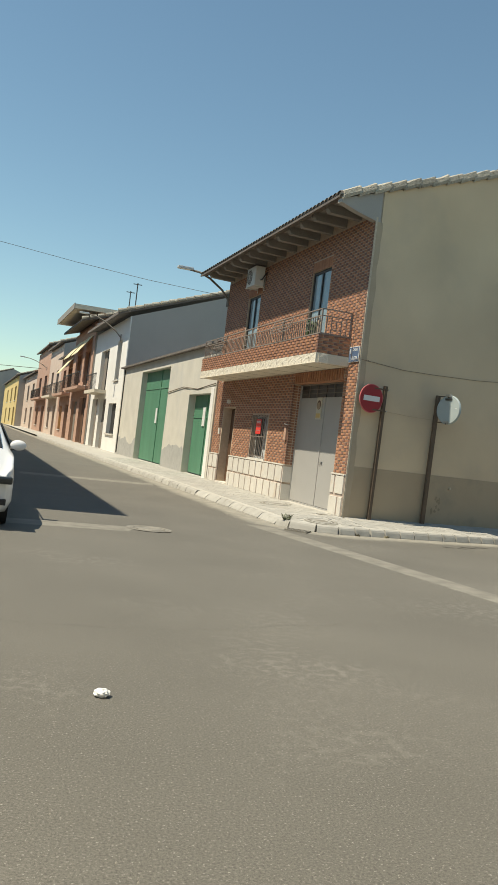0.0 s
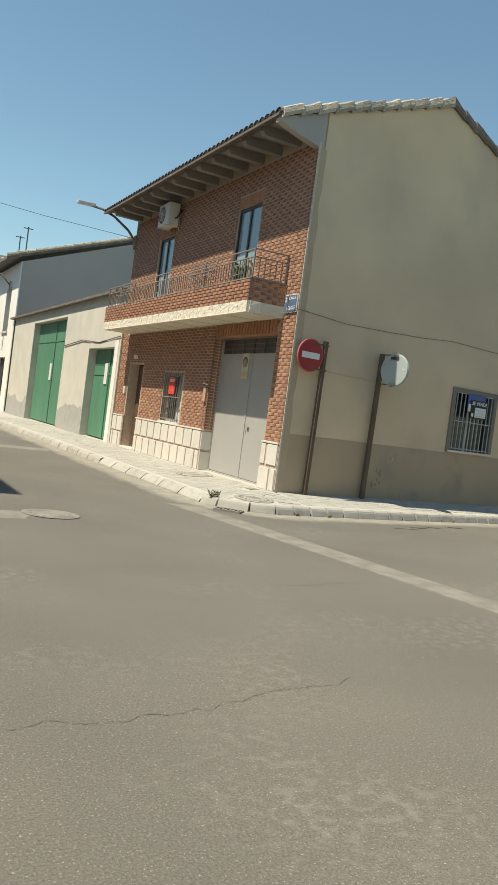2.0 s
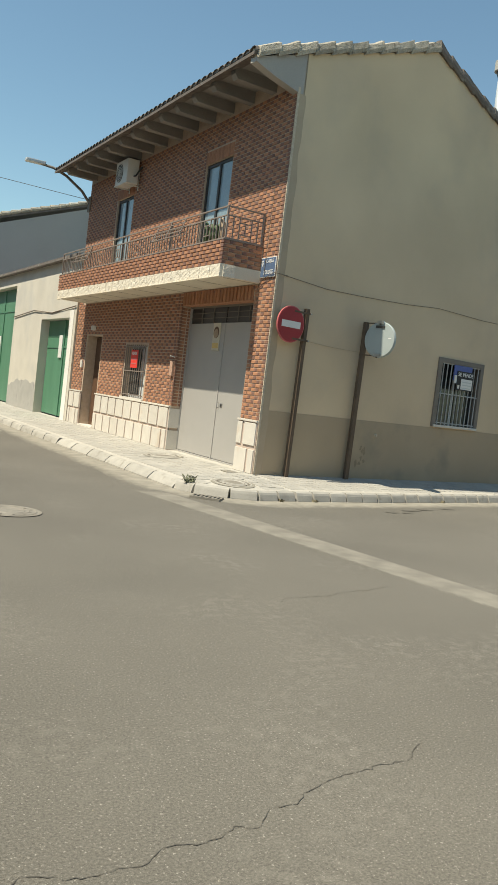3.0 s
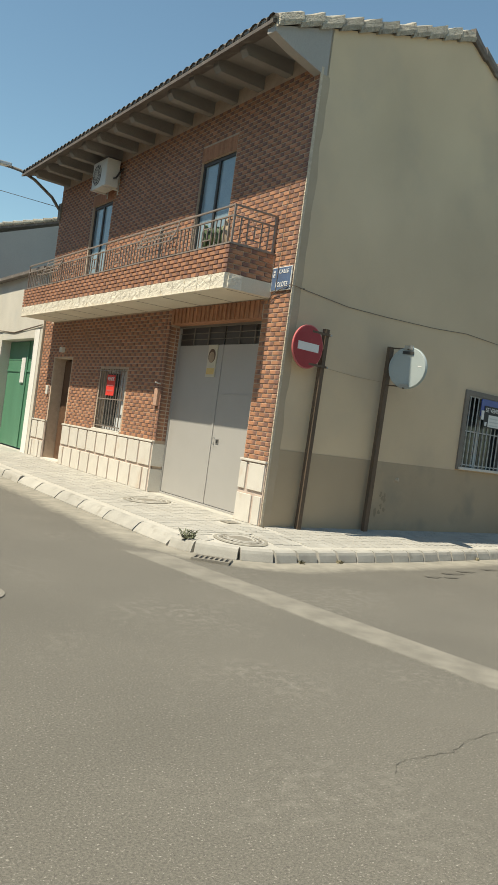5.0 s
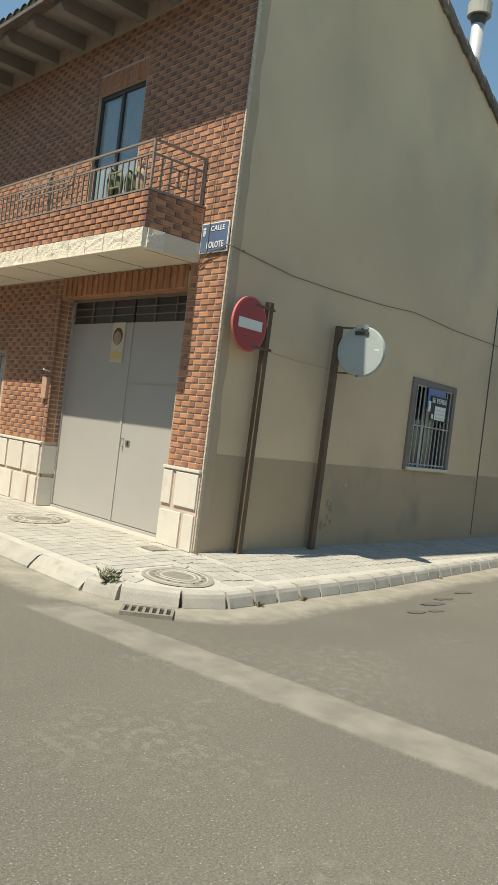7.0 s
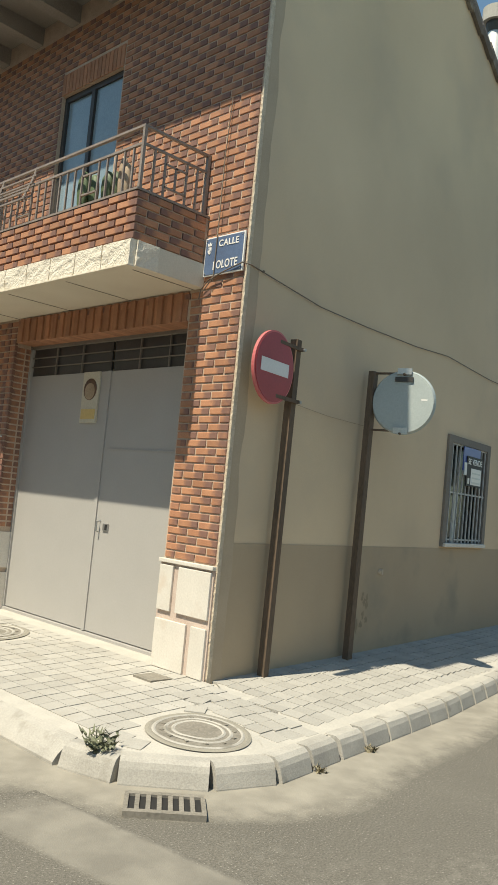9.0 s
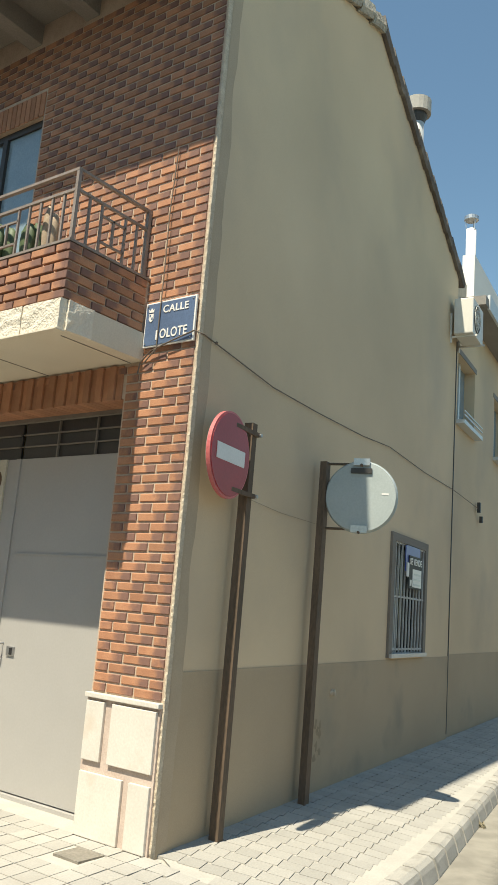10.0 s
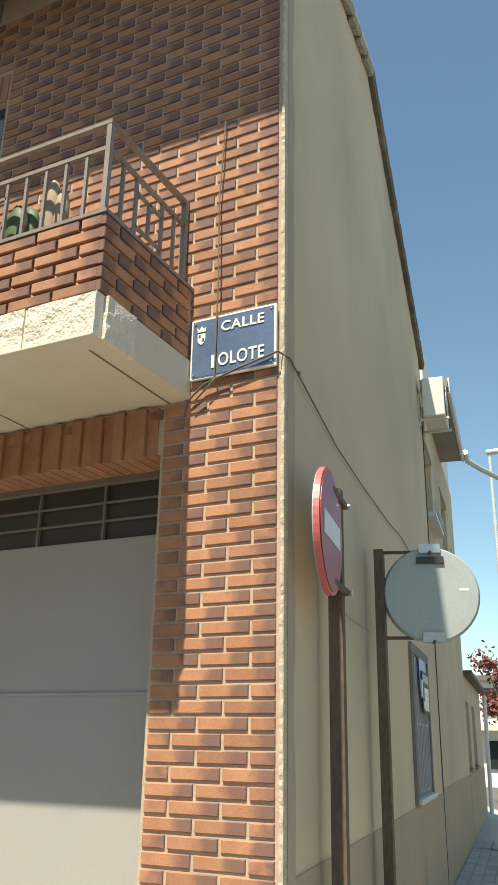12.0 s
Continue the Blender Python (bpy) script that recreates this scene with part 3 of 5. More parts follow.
# chimneys
for px, py, z0, z1, r, nm in ((12.98, 16.72, 7.0, 8.86, 0.10, 1), (16.95, 17.50, 6.6, 9.10, 0.09, 2)):
    ch = thing("chimney", (px, py, z0), "round grey flue pipe with a cap on the roof" if nm == 1 else "slim white flue pipe with a rain cap", "chimney")
    part("pipe", tb([(px, py, z0), (px, py, z1 - 0.28)], r, 16), PLATE if nm == 1 else WHITE, ch, smooth=True)
    if nm == 1:
        part("cowl", tb([(px, py, z1 - 0.36), (px, py, z1 - 0.27), (px, py, z1 - 0.2)], [r, r * 1.35, r * 1.35], 16), ALU_DARK, ch)
        part("cap", tb([(px, py, z1 - 0.22), (px, py, z1 - 0.02), (px, py, z1)], [r * 1.9, r * 1.9, r * 1.5], 18), KERB, ch, "pale concrete cap")
    else:
        part("cap", tb([(px, py, z1 - 0.10), (px, py, z1 - 0.03), (px, py, z1)], [r * 1.45, r * 1.45, r * 0.9], 16), STEEL, ch)
        for q in range(3):
            part("cap_leg", tb([(px + r * math.cos(q * 2.1), py + r * math.sin(q * 2.1), z1 - 0.3), (px + r * 1.2 * math.cos(q * 2.1), py + r * 1.2 * math.sin(q * 2.1), z1 - 0.05)], 0.008, 5), STEEL, ch)

# ---- garage door ----
gdoor = thing("garage_door", (7.78, 17.7, 0.25), "grey steel double garage door with wicket and glazed transom", "garage door")
DX = 7.77
part("leaf", bx(DX, DX + 0.05, 17.62, 19.11, 0.27, 2.80, bevel=0.006), GREY_METAL, gdoor)
part("leaf", bx(DX, DX + 0.05, 16.29, 17.60, 0.27, 2.80, bevel=0.006), GREY_METAL, gdoor)
part("stile", bx(DX - 0.014, DX, 17.585, 17.635, 0.27, 2.80), GREY_METAL, gdoor)
part("rail", bx(DX - 0.008, DX, 16.36, 17.5, 2.02, 2.032), GREY_METAL, gdoor)
part("threshold", bx(DX - 0.03, DX + 0.07, 16.25, 19.15, 0.2, 0.262), GREY_METAL, gdoor)
# shade under the balcony is put into the darker bars and head frame
for a, b in ((17.64, 19.11), (16.29, 17.60)):
    tr = part("transom", bx(DX + 0.02, DX + 0.04, a, b, 2.80, 3.12), TRANSOM, gdoor, "dark glazed transom with bars")
    for z in (2.90, 3.00):
        part("bar", bx(DX - 0.004, DX + 0.012, a, b, z - 0.005, z + 0.005), GREYF, tr)
    for q in range(1, 3):
        yy = a + (b - a) * q / 3
        part("bar", bx(DX - 0.006, DX + 0.014, yy - 0.006, yy + 0.006, 2.80, 3.12), GREYF, tr)
part("head_frame", bx(DX - 0.02, DX + 0.05, 16.25, 19.15, 3.10, 3.14), GREYF, gdoor)
part("jamb", bx(DX - 0.02, DX + 0.05, 19.11, 19.15, 0.25, 3.12), GREY_METAL, gdoor)
part("jamb", bx(DX - 0.02, DX + 0.05, 16.25, 16.29, 0.25, 3.12), GREY_METAL, gdoor)
lock = part("lock_plate", bx(DX - 0.012, DX, 17.37, 17.46, 1.24, 1.31, bevel=0.003), STEEL, gdoor)
part("keyhole", bx(DX - 0.016, DX - 0.011, 17.39, 17.42, 1.25, 1.30), BLACK, lock)
part("handle", tb([(DX, 17.52, 1.22), (DX - 0.04, 17.52, 1.23), (DX - 0.04, 17.52, 1.32), (DX, 17.52, 1.33)], 0.008, 6), STEEL, gdoor)
notice = thing("notice_plate", (DX - 0.02, 17.9, 2.3), "yellowed no parking notice plate on the grey door", "notice")
part("plate", bx(DX - 0.022, DX - 0.001, 17.76, 18.04, 2.28, 2.80, bevel=0.004), NOTICE, notice)
part("emblem", disc(bmesh.new(), (DX - 0.024, 17.90, 2.62), (1, 0, 0), 0.11, 0.004, 28), BROWN, notice)
part("emblem_face", disc(bmesh.new(), (DX - 0.027, 17.90, 2.60), (1, 0, 0), 0.085, 0.003, 28), WOOD, notice)
part("text_bar", bx(DX - 0.026, DX - 0.022, 17.78, 18.02, 2.32, 2.42), OCHRE, notice)
# corbelled brick lintel course over the garage
bm = bmesh.new()
y = 16.27
while y < 19.1:
    k = len(bm.verts) // 8 % 2
    box(bm, FX - 0.010 - 0.018 * k, FX + 0.20, y, y + 0.060, 3.132, 3.385)
    y += 0.066
part("lintel_brick", bm, BRICK, front_wall, "soldier course over the door")["kind"] = "stuff"

# ---- ground-floor window and street door ----
w1 = thing("window_1", (FX, 21.3, 1.16), "small barred window with a red for sale poster", "window", kind="structure")
part("window_frame", bx(FX + 0.14, FX + 0.2, WIN_L[0], WIN_L[1], WIN_L[2], WIN_L[3]), CURTAIN, w1)
part("pane", bx(FX + 0.12, FX + 0.14, WIN_L[0] + 0.62, WIN_L[1] - 0.08, WIN_L[2] + 0.08, WIN_L[3] - 0.08), DARK_GLASS, w1)
part("window_sill", bx(FX - 0.05, FX + 0.14, WIN_L[0] - 0.08, WIN_L[1] + 0.05, 1.10, 1.16, bevel=0.006), STONE, w1)
for i in range(10):
    yy = WIN_L[0] + 0.06 + i * (WIN_L[1] - WIN_L[0] - 0.12) / 9
    part("bar", bx(FX - 0.035, FX - 0.02, yy - 0.007, yy + 0.007, 1.17, 2.34), RAIL, w1)
for zb in (1.22, 1.75, 2.30):
    part("cross_bar", bx(FX - 0.04, FX - 0.015, WIN_L[0], WIN_L[1], zb - 0.01, zb + 0.01), RAIL, w1)
poster = thing("for_sale_poster", (FX - 0.05, 21.4, 1.84), "red for sale poster tied to the window bars", "poster")
part("sheet", bx(FX - 0.05, FX - 0.043, 21.08, 21.47, 1.82, 2.22), SIGNRED, poster)
lettering("lettering", "VENDE", 0.095, Matrix.Translation((FX - 0.052, 21.275, 2.14)) @ FTEXT, WHITE, poster)
for z in (2.0, 1.9):
    part("text_bar", bx(FX - 0.053, FX - 0.05, 21.12, 21.43, z, z + 0.03), RIM, poster)
d1 = thing("door_1", (7.75, 24.2, 0.25), "dark brown panelled wooden street door in a deep reveal", "door", kind="structure")
part("leaf", bx(7.80, 7.85, DOOR_L[0] + 0.04, DOOR_L[1] - 0.04, 0.27, 2.52), BROWN, d1)
for z0, z1 in ((0.4, 1.0), (1.1, 1.7), (1.8, 2.4)):
    part("panel", bx(7.785, 7.80, 23.85, 24.15, z0, z1, bevel=0.006), BROWN, d1)
    part("panel", bx(7.785, 7.80, 24.30, 24.62, z0, z1, bevel=0.006), BROWN, d1)
part("step", bx(7.50, 7.85, DOOR_L[0], DOOR_L[1], 0.15, 0.27), STONE, d1)
mb = thing("meter_box", (FX - 0.02, 19.19, 1.85), "small red-brown metal box on the brick corner", "box")
part("body", bx(FX - 0.06, FX, 19.17, 19.30, 1.72, 2.02, bevel=0.006), FARBRICK, mb)
part("hook", tb([(FX, 19.2, 2.10), (FX - 0.12, 19.18, 2.12)], 0.012, 6), WHITE, mb)
db = thing("doorbell_box", (FX, 24.95, 1.9), "small pale electric box beside the street door", "box")
part("body", bx(FX - 0.05, FX, 24.92, 25.04, 1.72, 1.92, bevel=0.005), CASE, db)
ml = thing("wall_lamp", (FX, 24.26, 2.75), "small pale wall lamp over the street door", "lamp")
part("body", bx(FX - 0.10, FX, 24.18, 24.32, 2.68, 2.80, bevel=0.02), CASE, ml)

# ---- upper balcony doors ----
for nm, (a, b, z0, z1) in (("window_2", UP_R), ("window_3", UP_L)):
    w = thing(nm, (FX, (a + b) / 2, z0), "dark framed sliding balcony door with pale curtains behind the glass", "window", kind="structure")
    x = FX + 0.04
    part("window_frame", bx(x, x + 0.06, a, a + 0.05, z0, z1), ALU_DARK, w)
    part("window_frame", bx(x, x + 0.06, b - 0.05, b, z0, z1), ALU_DARK, w)
    part("window_frame", bx(x, x + 0.06, a + 0.05, b - 0.05, z1 - 0.06, z1), ALU_DARK, w)
    part("mullion", bx(x - 0.01, x + 0.05, (a + b) / 2 - 0.03, (a + b) / 2 + 0.03, z0, z1 - 0.06), ALU_DARK, w)
    part("pane", bx(x + 0.02, x + 0.03, a + 0.05, (a + b) / 2 - 0.03, z0, z1 - 0.06), GLASS, w)
    part("pane", bx(x + 0.03, x + 0.04, (a + b) / 2 + 0.03, b - 0.05, z0, z1 - 0.06), GLASS, w)
    bm = bmesh.new()
    y = a + 0.0
    while y < b:
        box(bm, FX - 0.012, FX + 0.02, y, y + 0.055, z1 + 0.005, z1 + 0.235)
        y += 0.066
    part("lintel_brick", bm, BRICK, front_wall, "soldier course lintel")["kind"] = "stuff"

# ---- balcony ----
BX, BY0, BY1 = 6.77, 16.10, 25.20
balc = thing("balcony", (7.2, 20, 3.42), "long balcony with brick parapet, white stone band and steel railing", "balcony")
# thin lip added so that the balcony's shadow falls with a straight edge
part("drip_edge", bx(BX - 0.024, BX + 0.05, BY0, BY1, 3.388, 3.396), SLAB, balc)
part("slab", bx(BX + 0.006, FX + 0.02, BY0 + 0.02, BY1, 3.40, 3.60), SLAB, balc, "cream painted slab")
for i in range(1, 9):
    yy = BY0 + i * 1.0
    part("slab_joint", bx(BX + 0.05, FX, yy, yy + 0.007, 3.396, 3.40), GREYF, balc)
part("slab_joint", bx(BX + 0.12, FX, BY0 + 0.11, BY0 + 0.118, 3.396, 3.40), GREYF, balc)
rr = random.Random(2)


def rough_block(y0, y1):
    bm = bmesh.new()
    box(bm, BX, BX + 0.05, y0 + 0.006, y1 - 0.006, 3.395, 3.605)
    bmesh.ops.subdivide_edges(bm, edges=bm.edges[:], cuts=4, use_grid_fill=True)
    for v in bm.verts:
        if v.co.x < BX + 0.01:
            v.co.x -= 0.011 * noise.noise(v.co * 14) + 0.004 * rr.random()
    return bm


y = BY0
while y < BY1 - 0.1:
    part("band_block", rough_block(y, min(BY1, y + 0.39)), ROUGH_WHITE, balc, "rough white stone block")
    y += 0.39
bm = bx(BX + 0.052, BX + 0.27, BY0 - 0.012, BY0 + 0.02, 3.398, 3.603)
bmesh.ops.subdivide_edges(bm, edges=bm.edges[:], cuts=4, use_grid_fill=True)
for v in bm.verts:
    if v.co.y < BY0:
        v.co.y -= 0.018 * noise.noise(v.co * 14) * max(0.0, 1 - (v.co.x - BX) / 0.3) + 0.003
part("band_end", bm, ROUGH_WHITE, balc, "rough white stone return of the band")
part("band_end", bx(BX + 0.272, FX - 0.01, BY0 - 0.008, BY0 + 0.02, 3.40, 3.60), SLAB, balc)
parapet = part("parapet", bx(BX + 0.022, BX + 0.12, BY0 + 0.012, BY1 - 0.012, 3.60, 4.0), MORTAR, balc, "low brick parapet")
pend = part("parapet_end", bx(BX + 0.12, FX, BY0 + 0.012, BY0 + 0.11, 3.60, 4.0), MORTAR, balc)
part("coping", bx(BX - 0.005, BX + 0.13, BY0 - 0.005, BY1, 4.0, 4.018), RAIL, balc)
part("coping", bx(BX + 0.13, FX, BY0 - 0.005, BY0 + 0.12, 4.0, 4.018), RAIL, balc)
RX = BX + 0.06
railing = part("railing", bx(RX - 0.015, RX + 0.015, BY0 + 0.045, BY1, 4.54, 4.56), RAIL, balc, "painted steel railing")
part("top_rail", bx(RX + 0.015, FX, BY0 + 0.045, BY0 + 0.075, 4.54, 4.56), RAIL, railing)
part("mid_rail", bx(RX - 0.012, RX + 0.012, BY0 + 0.05, BY1, 4.395, 4.415), RAIL, railing)
part("mid_rail", bx(RX, FX, BY0 + 0.05, BY0 + 0.07, 4.395, 4.415), RAIL, railing)
part("low_rail", bx(RX - 0.012, RX + 0.012, BY0 + 0.05, BY1, 4.03, 4.045), RAIL, railing)
part("low_rail", bx(RX, FX, BY0 + 0.05, BY0 + 0.07, 4.03, 4.045), RAIL, railing)
for yy in (BY0 + 0.06, 18.4, 20.7, 23.0, BY1 - 0.03):
    part("post", bx(RX - 0.013, RX + 0.013, yy - 0.013, yy + 0.013, 4.018, 4.54), RAIL, railing)
part("post", bx(FX - 0.05, FX - 0.02, BY0 + 0.045, BY0 + 0.075, 4.018, 4.54), RAIL, railing)
y, i = BY0 + 0.18, 0
while y < BY1 - 0.1:
    if i % 9 in (4, 5, 6):
        z0, z1 = (4.14, 4.30) if i % 9 == 5 else (4.045, 4.40)
        part("baluster", bx(RX - 0.008, RX + 0.008, y - 0.008, y + 0.008, z0, z1), RAIL, railing)
        if i % 9 == 5:
            part("baluster_link", bx(RX - 0.008, RX + 0.008, y - 0.12, y + 0.12, 4.13, 4.145), RAIL, railing)
            part("baluster_link", bx(RX - 0.008, RX + 0.008, y - 0.12, y + 0.12, 4.30, 4.315), RAIL, railing)
    else:
        part("baluster", bx(RX - 0.008, RX + 0.008, y - 0.008, y + 0.008, 4.045, 4.40), RAIL, railing)
    y += 0.12
    i += 1
for i in range(5):
    x = RX + 0.12 + i * 0.115
    part("baluster", bx(x - 0.008, x + 0.008, BY0 + 0.052, BY0 + 0.068, 4.045 if i != 2 else 4.13, 4.40 if i != 2 else 4.32), RAIL, railing)
part("baluster_link", bx(RX + 0.235, RX + 0.465, BY0 + 0.052, BY0 + 0.068, 4.12, 4.135), RAIL, railing)
part("baluster_link", bx(RX + 0.235, RX + 0.465, BY0 + 0.052, BY0 + 0.068, 4.31, 4.325), RAIL, railing)


def drying_rack(y0, y1):
    r = thing("drying_rack", (BX - 0.05, (y0 + y1) / 2, 4.2), "slatted wooden rack hooked over the balcony railing", "rack", group="racks on the balcony")
    for i in range(4):
        q = i / 3
        part("slat", bx(BX - 0.07 + 0.10 * q, BX - 0.05 + 0.10 * q, y0, y1, 4.22 + 0.25 * q, 4.235 + 0.25 * q), RAIL, r)
    for yy in (y0 + 0.05, (y0 + y1) / 2, y1 - 0.05):
        part("bracket", tb([(BX - 0.06, yy, 4.21), (BX + 0.03, yy, 4.45), (RX, yy, 4.565)], 0.010, 6), RAIL, r)


drying_rack(17.75, 19.05)
drying_rack(22.9, 23.9)

for k, (px, py, kind) in enumerate(((6.98, 16.80, 0), (6.98, 16.52, 1), (6.98, 17.1, 0))):
    p = thing("potted_cactus", (px, py, 3.6), "potted prickly pear cactus standing on the balcony" if kind == 0 else "potted pale columnar cactus standing on the balcony", "plant", group="pots on the balcony")
    part("pot", tb([(px, py, 3.6), (px, py, 3.95), (px, py, 4.0)], [0.08, 0.12, 0.13], 14), CLAY, p)
    rr = random.Random(k)
    for q in range(3 if kind == 0 else 2):
        ox, oy = 0.05 * rr.uniform(-1, 1), 0.07 * rr.uniform(-1, 1)
        h = rr.uniform(0.30, 0.50)
        bm = bmesh.new()
        bmesh.ops.create_uvsphere(bm, u_segments=14, v_segments=10, radius=1)
        wdt = (0.05, 0.085) if kind == 0 else (0.045, 0.05)
        for v in bm.verts:
            tpr = 0.8 + 0.25 * v.co.z
            v.co = Vector((px + ox + v.co.x * wdt[0] * tpr, py + oy + v.co.y * wdt[1] * tpr, 3.98 + h / 2 + v.co.z * h / 2 + 0.01 * math.sin(30 * v.co.y)))
        part("stem", bm, CACTUS if kind == 0 else WOOD, p, smooth=True)


# ---- air conditioner units ----
def ac_unit(m, label):
    """Box 0.85 wide (x), 0.32 deep (y, wall at 0, front at -y), 0.6 high, on two brackets."""
    ac = thing("air_conditioner", m.translation, label, "air conditioner", group="air conditioners")
    body = part("body", bx(-0.42, 0.42, -0.40, -0.08, 0.06, 0.66, m, bevel=0.015), CASE, ac)
    bm = bmesh.new()
    disc(bm, (0, 0, 0), (0, 1, 0), 0.23, 0.012, 32)
    bmesh.ops.transform(bm, matrix=m @ Matrix.Translation((-0.12, -0.404, 0.36)), verts=bm.verts[:])
    part("fan_opening", bm, ALU_DARK, body)
    for r in (0.08, 0.15, 0.22):
        bm = bmesh.new()
        tube(bm, [m @ Vector((-0.12 + r * math.cos(a), -0.418, 0.36 + r * math.sin(a))) for a in [i * math.pi / 12 for i in range(25)]], 0.005, 5)
        part("grille_ring", bm, CASE, body)
    for a in range(6):
        bm = bmesh.new()
        c, s = math.cos(a * math.pi / 6), math.sin(a * math.pi / 6)
        tube(bm, [m @ Vector((-0.12 - 0.23 * c, -0.418, 0.36 - 0.23 * s)), m @ Vector((-0.12 + 0.23 * c, -0.418, 0.36 + 0.23 * s))], 0.004, 5)
        part("grille_bar", bm, CASE, body)
    for x in (-0.3, 0.3):
        part("bracket", bx(x - 0.02, x + 0.02, -0.45, 0.0, 0.03, 0.06, m), CASE, ac)
        part("bracket", bx(x - 0.02, x + 0.02, -0.03, 0.0, -0.05, 0.45, m), CASE, ac)
    bm = bmesh.new()
    tube(bm, [m @ Vector(p) for p in ((0.42, -0.2, 0.25), (0.5, -0.18, 0.25), (0.52, -0.1, 0.4), (0.48, -0.01, 0.5))], 0.02, 8)
    part("pipe", bm, ALU_DARK, ac)
    return ac


ac_unit(Matrix.Translation((FX, 22.55, 5.94)) @ pose(0, 0, 0, 0, 0, -90) @ Matrix.Diagonal((0.88, 0.88, 0.92, 1)), "white air conditioner on brackets high on the brick facade")
ac_unit(SIDE @ Matrix.Translation((6.86, 0.0, 5.70)) @ Matrix.Diagonal((0.78, 0.85, 0.88, 1)), "white air conditioner on brackets under the rear eaves")

# ---- street name plate ----
sn = thing("street_sign", (FX - 0.03, 15.85, 3.48), "blue enamel street name plate with white letters and crest", "sign")
bm = bx(FX - 0.034, FX - 0.016, 15.615, 16.085, 3.485, 3.815, bevel=0.004)
part("rim", bm, WHITE, sn)
part("plate", bx(FX - 0.038, FX - 0.033, 15.627, 16.073, 3.497, 3.803), BLUE, sn)
lettering("lettering", "CALLE", 0.075, Matrix.Translation((FX - 0.041, 15.795, 3.745)) @ FTEXT, WHITE, sn, 0.001, 1.05)
lettering("lettering", "OLOTE", 0.095, Matrix.Translation((FX - 0.041, 15.80, 3.565)) @ FTEXT, WHITE, sn, 0.001, 0.78)
part("letter_bar", bx(FX - 0.042, FX - 0.038, 15.945, 15.962, 3.53, 3.60), WHITE, sn)
shield = [(FX - 0.038, 16.022 + q, 3.70 + w) for q, w in ((0.022, 0.03), (0.022, -0.005), (0.014, -0.022), (0.0, -0.032), (-0.014, -0.022), (-0.022, -0.005), (-0.022, 0.03))]
crest = part("crest", prism(bmesh.new(), shield, Vector((0, 0, 0)), Vector((-0.004, 0, 0))), WHITE, sn)
part("crest_quarter", bx(FX - 0.0435, FX - 0.0415, 16.026, 16.038, 3.708, 3.724), BLUE, crest)
part("crest_quarter", bx(FX - 0.0435, FX - 0.0415, 16.006, 16.018, 3.686, 3.702), BLUE, crest)
crown = [(FX - 0.038, 16.022 + q, 3.74 + w) for q, w in ((0.022, 0.0), (0.026, 0.026), (0.012, 0.014), (0.0, 0.032), (-0.012, 0.014), (-0.026, 0.026), (-0.022, 0.0))]
part("crest_crown", prism(bmesh.new(), crown, Vector((0, 0, 0)), Vector((-0.004, 0, 0))), WHITE, sn)
for yy, z in ((15.64, 3.79), (16.06, 3.79), (15.64, 3.51), (16.06, 3.51)):
    part("screw", disc(bmesh.new(), (FX - 0.04, yy, z), (1, 0, 0), 0.006, 0.005, 8), STEEL, sn)

# ---- cables ----
cab = thing("wall_cable", tuple(on_side(0, 0, 3.5)), "thin black cable stapled along the side wall and facade", "cable")
pts = [(0.0, 3.54), (0.12, 3.53), (1.1, 3.47), (2.0, 3.49), (3.2, 3.54), (3.95, 3.60), (4.1, 3.61), (5.5, 3.58), (7.0, 3.60), (8.3, 3.57), (8.6, 3.56)]
part("run", tb([on_side(s, -0.016, z) for s, z in pts], 0.0045, 6), CABLE, cab)
part("run", tb([on_side(0.0, -0.016, 3.54), (FX - 0.05, 15.60, 3.545), (FX - 0.05, 15.80, 3.50), (FX - 0.04, 16.0, 3.45), (FX - 0.035, 16.09, 3.38), (FX - 0.04, 16.10, 3.30)], 0.0055, 6), CABLE, cab)
part("run", tb([(FX - 0.045, 15.94, 3.46), (FX - 0.045, 15.935, 4.0), (FX - 0.035, 15.95, 4.5), (FX - 0.03, 15.93, 5.02)], 0.0045, 6), CABLE, cab)
part("run", tb([(FX - 0.04, 16.06, 3.36), (FX - 0.05, 15.97, 3.43), (FX - 0.045, 15.93, 3.47)], 0.005, 6), CABLE, cab)
part("ring_bolt", disc(bmesh.new(), on_side(0.16, -0.02, 3.53), (0, 1, 0.3), 0.012, 0.008, 10), CABLE, cab)
part("clamp", bx(8.62, 8.68, -0.05, 0.0, 3.50, 3.66, SIDE), ALU_DARK, cab)
part("clamp", bx(8.80, 8.85, -0.05, 0.0, 3.36, 3.46, SIDE), ALU_DARK, cab)
ln = thing("thin_wire", tuple(on_side(1, 0, 2.5)), "thin pale wire low along the side wall", "cable")
part("run", tb([on_side(0.7, -0.02, 2.54), on_side(1.4, -0.012, 2.51), on_side(2.1, -0.02, 2.51)], 0.0025, 5), WOOD, ln)

# ---- traffic sign and mirror ----
ns = thing("no_entry_sign", tuple(on_side(0.67, -0.1, 0.24)), "round red no entry sign on a rusty steel post", "traffic sign")
post = bmesh.new()
LEANM = SIDE @ Matrix(((1, 0, 0.016, -0.05), (0, 1, 0, 0), (0, 0, 1, 0), (0, 0, 0, 1)))
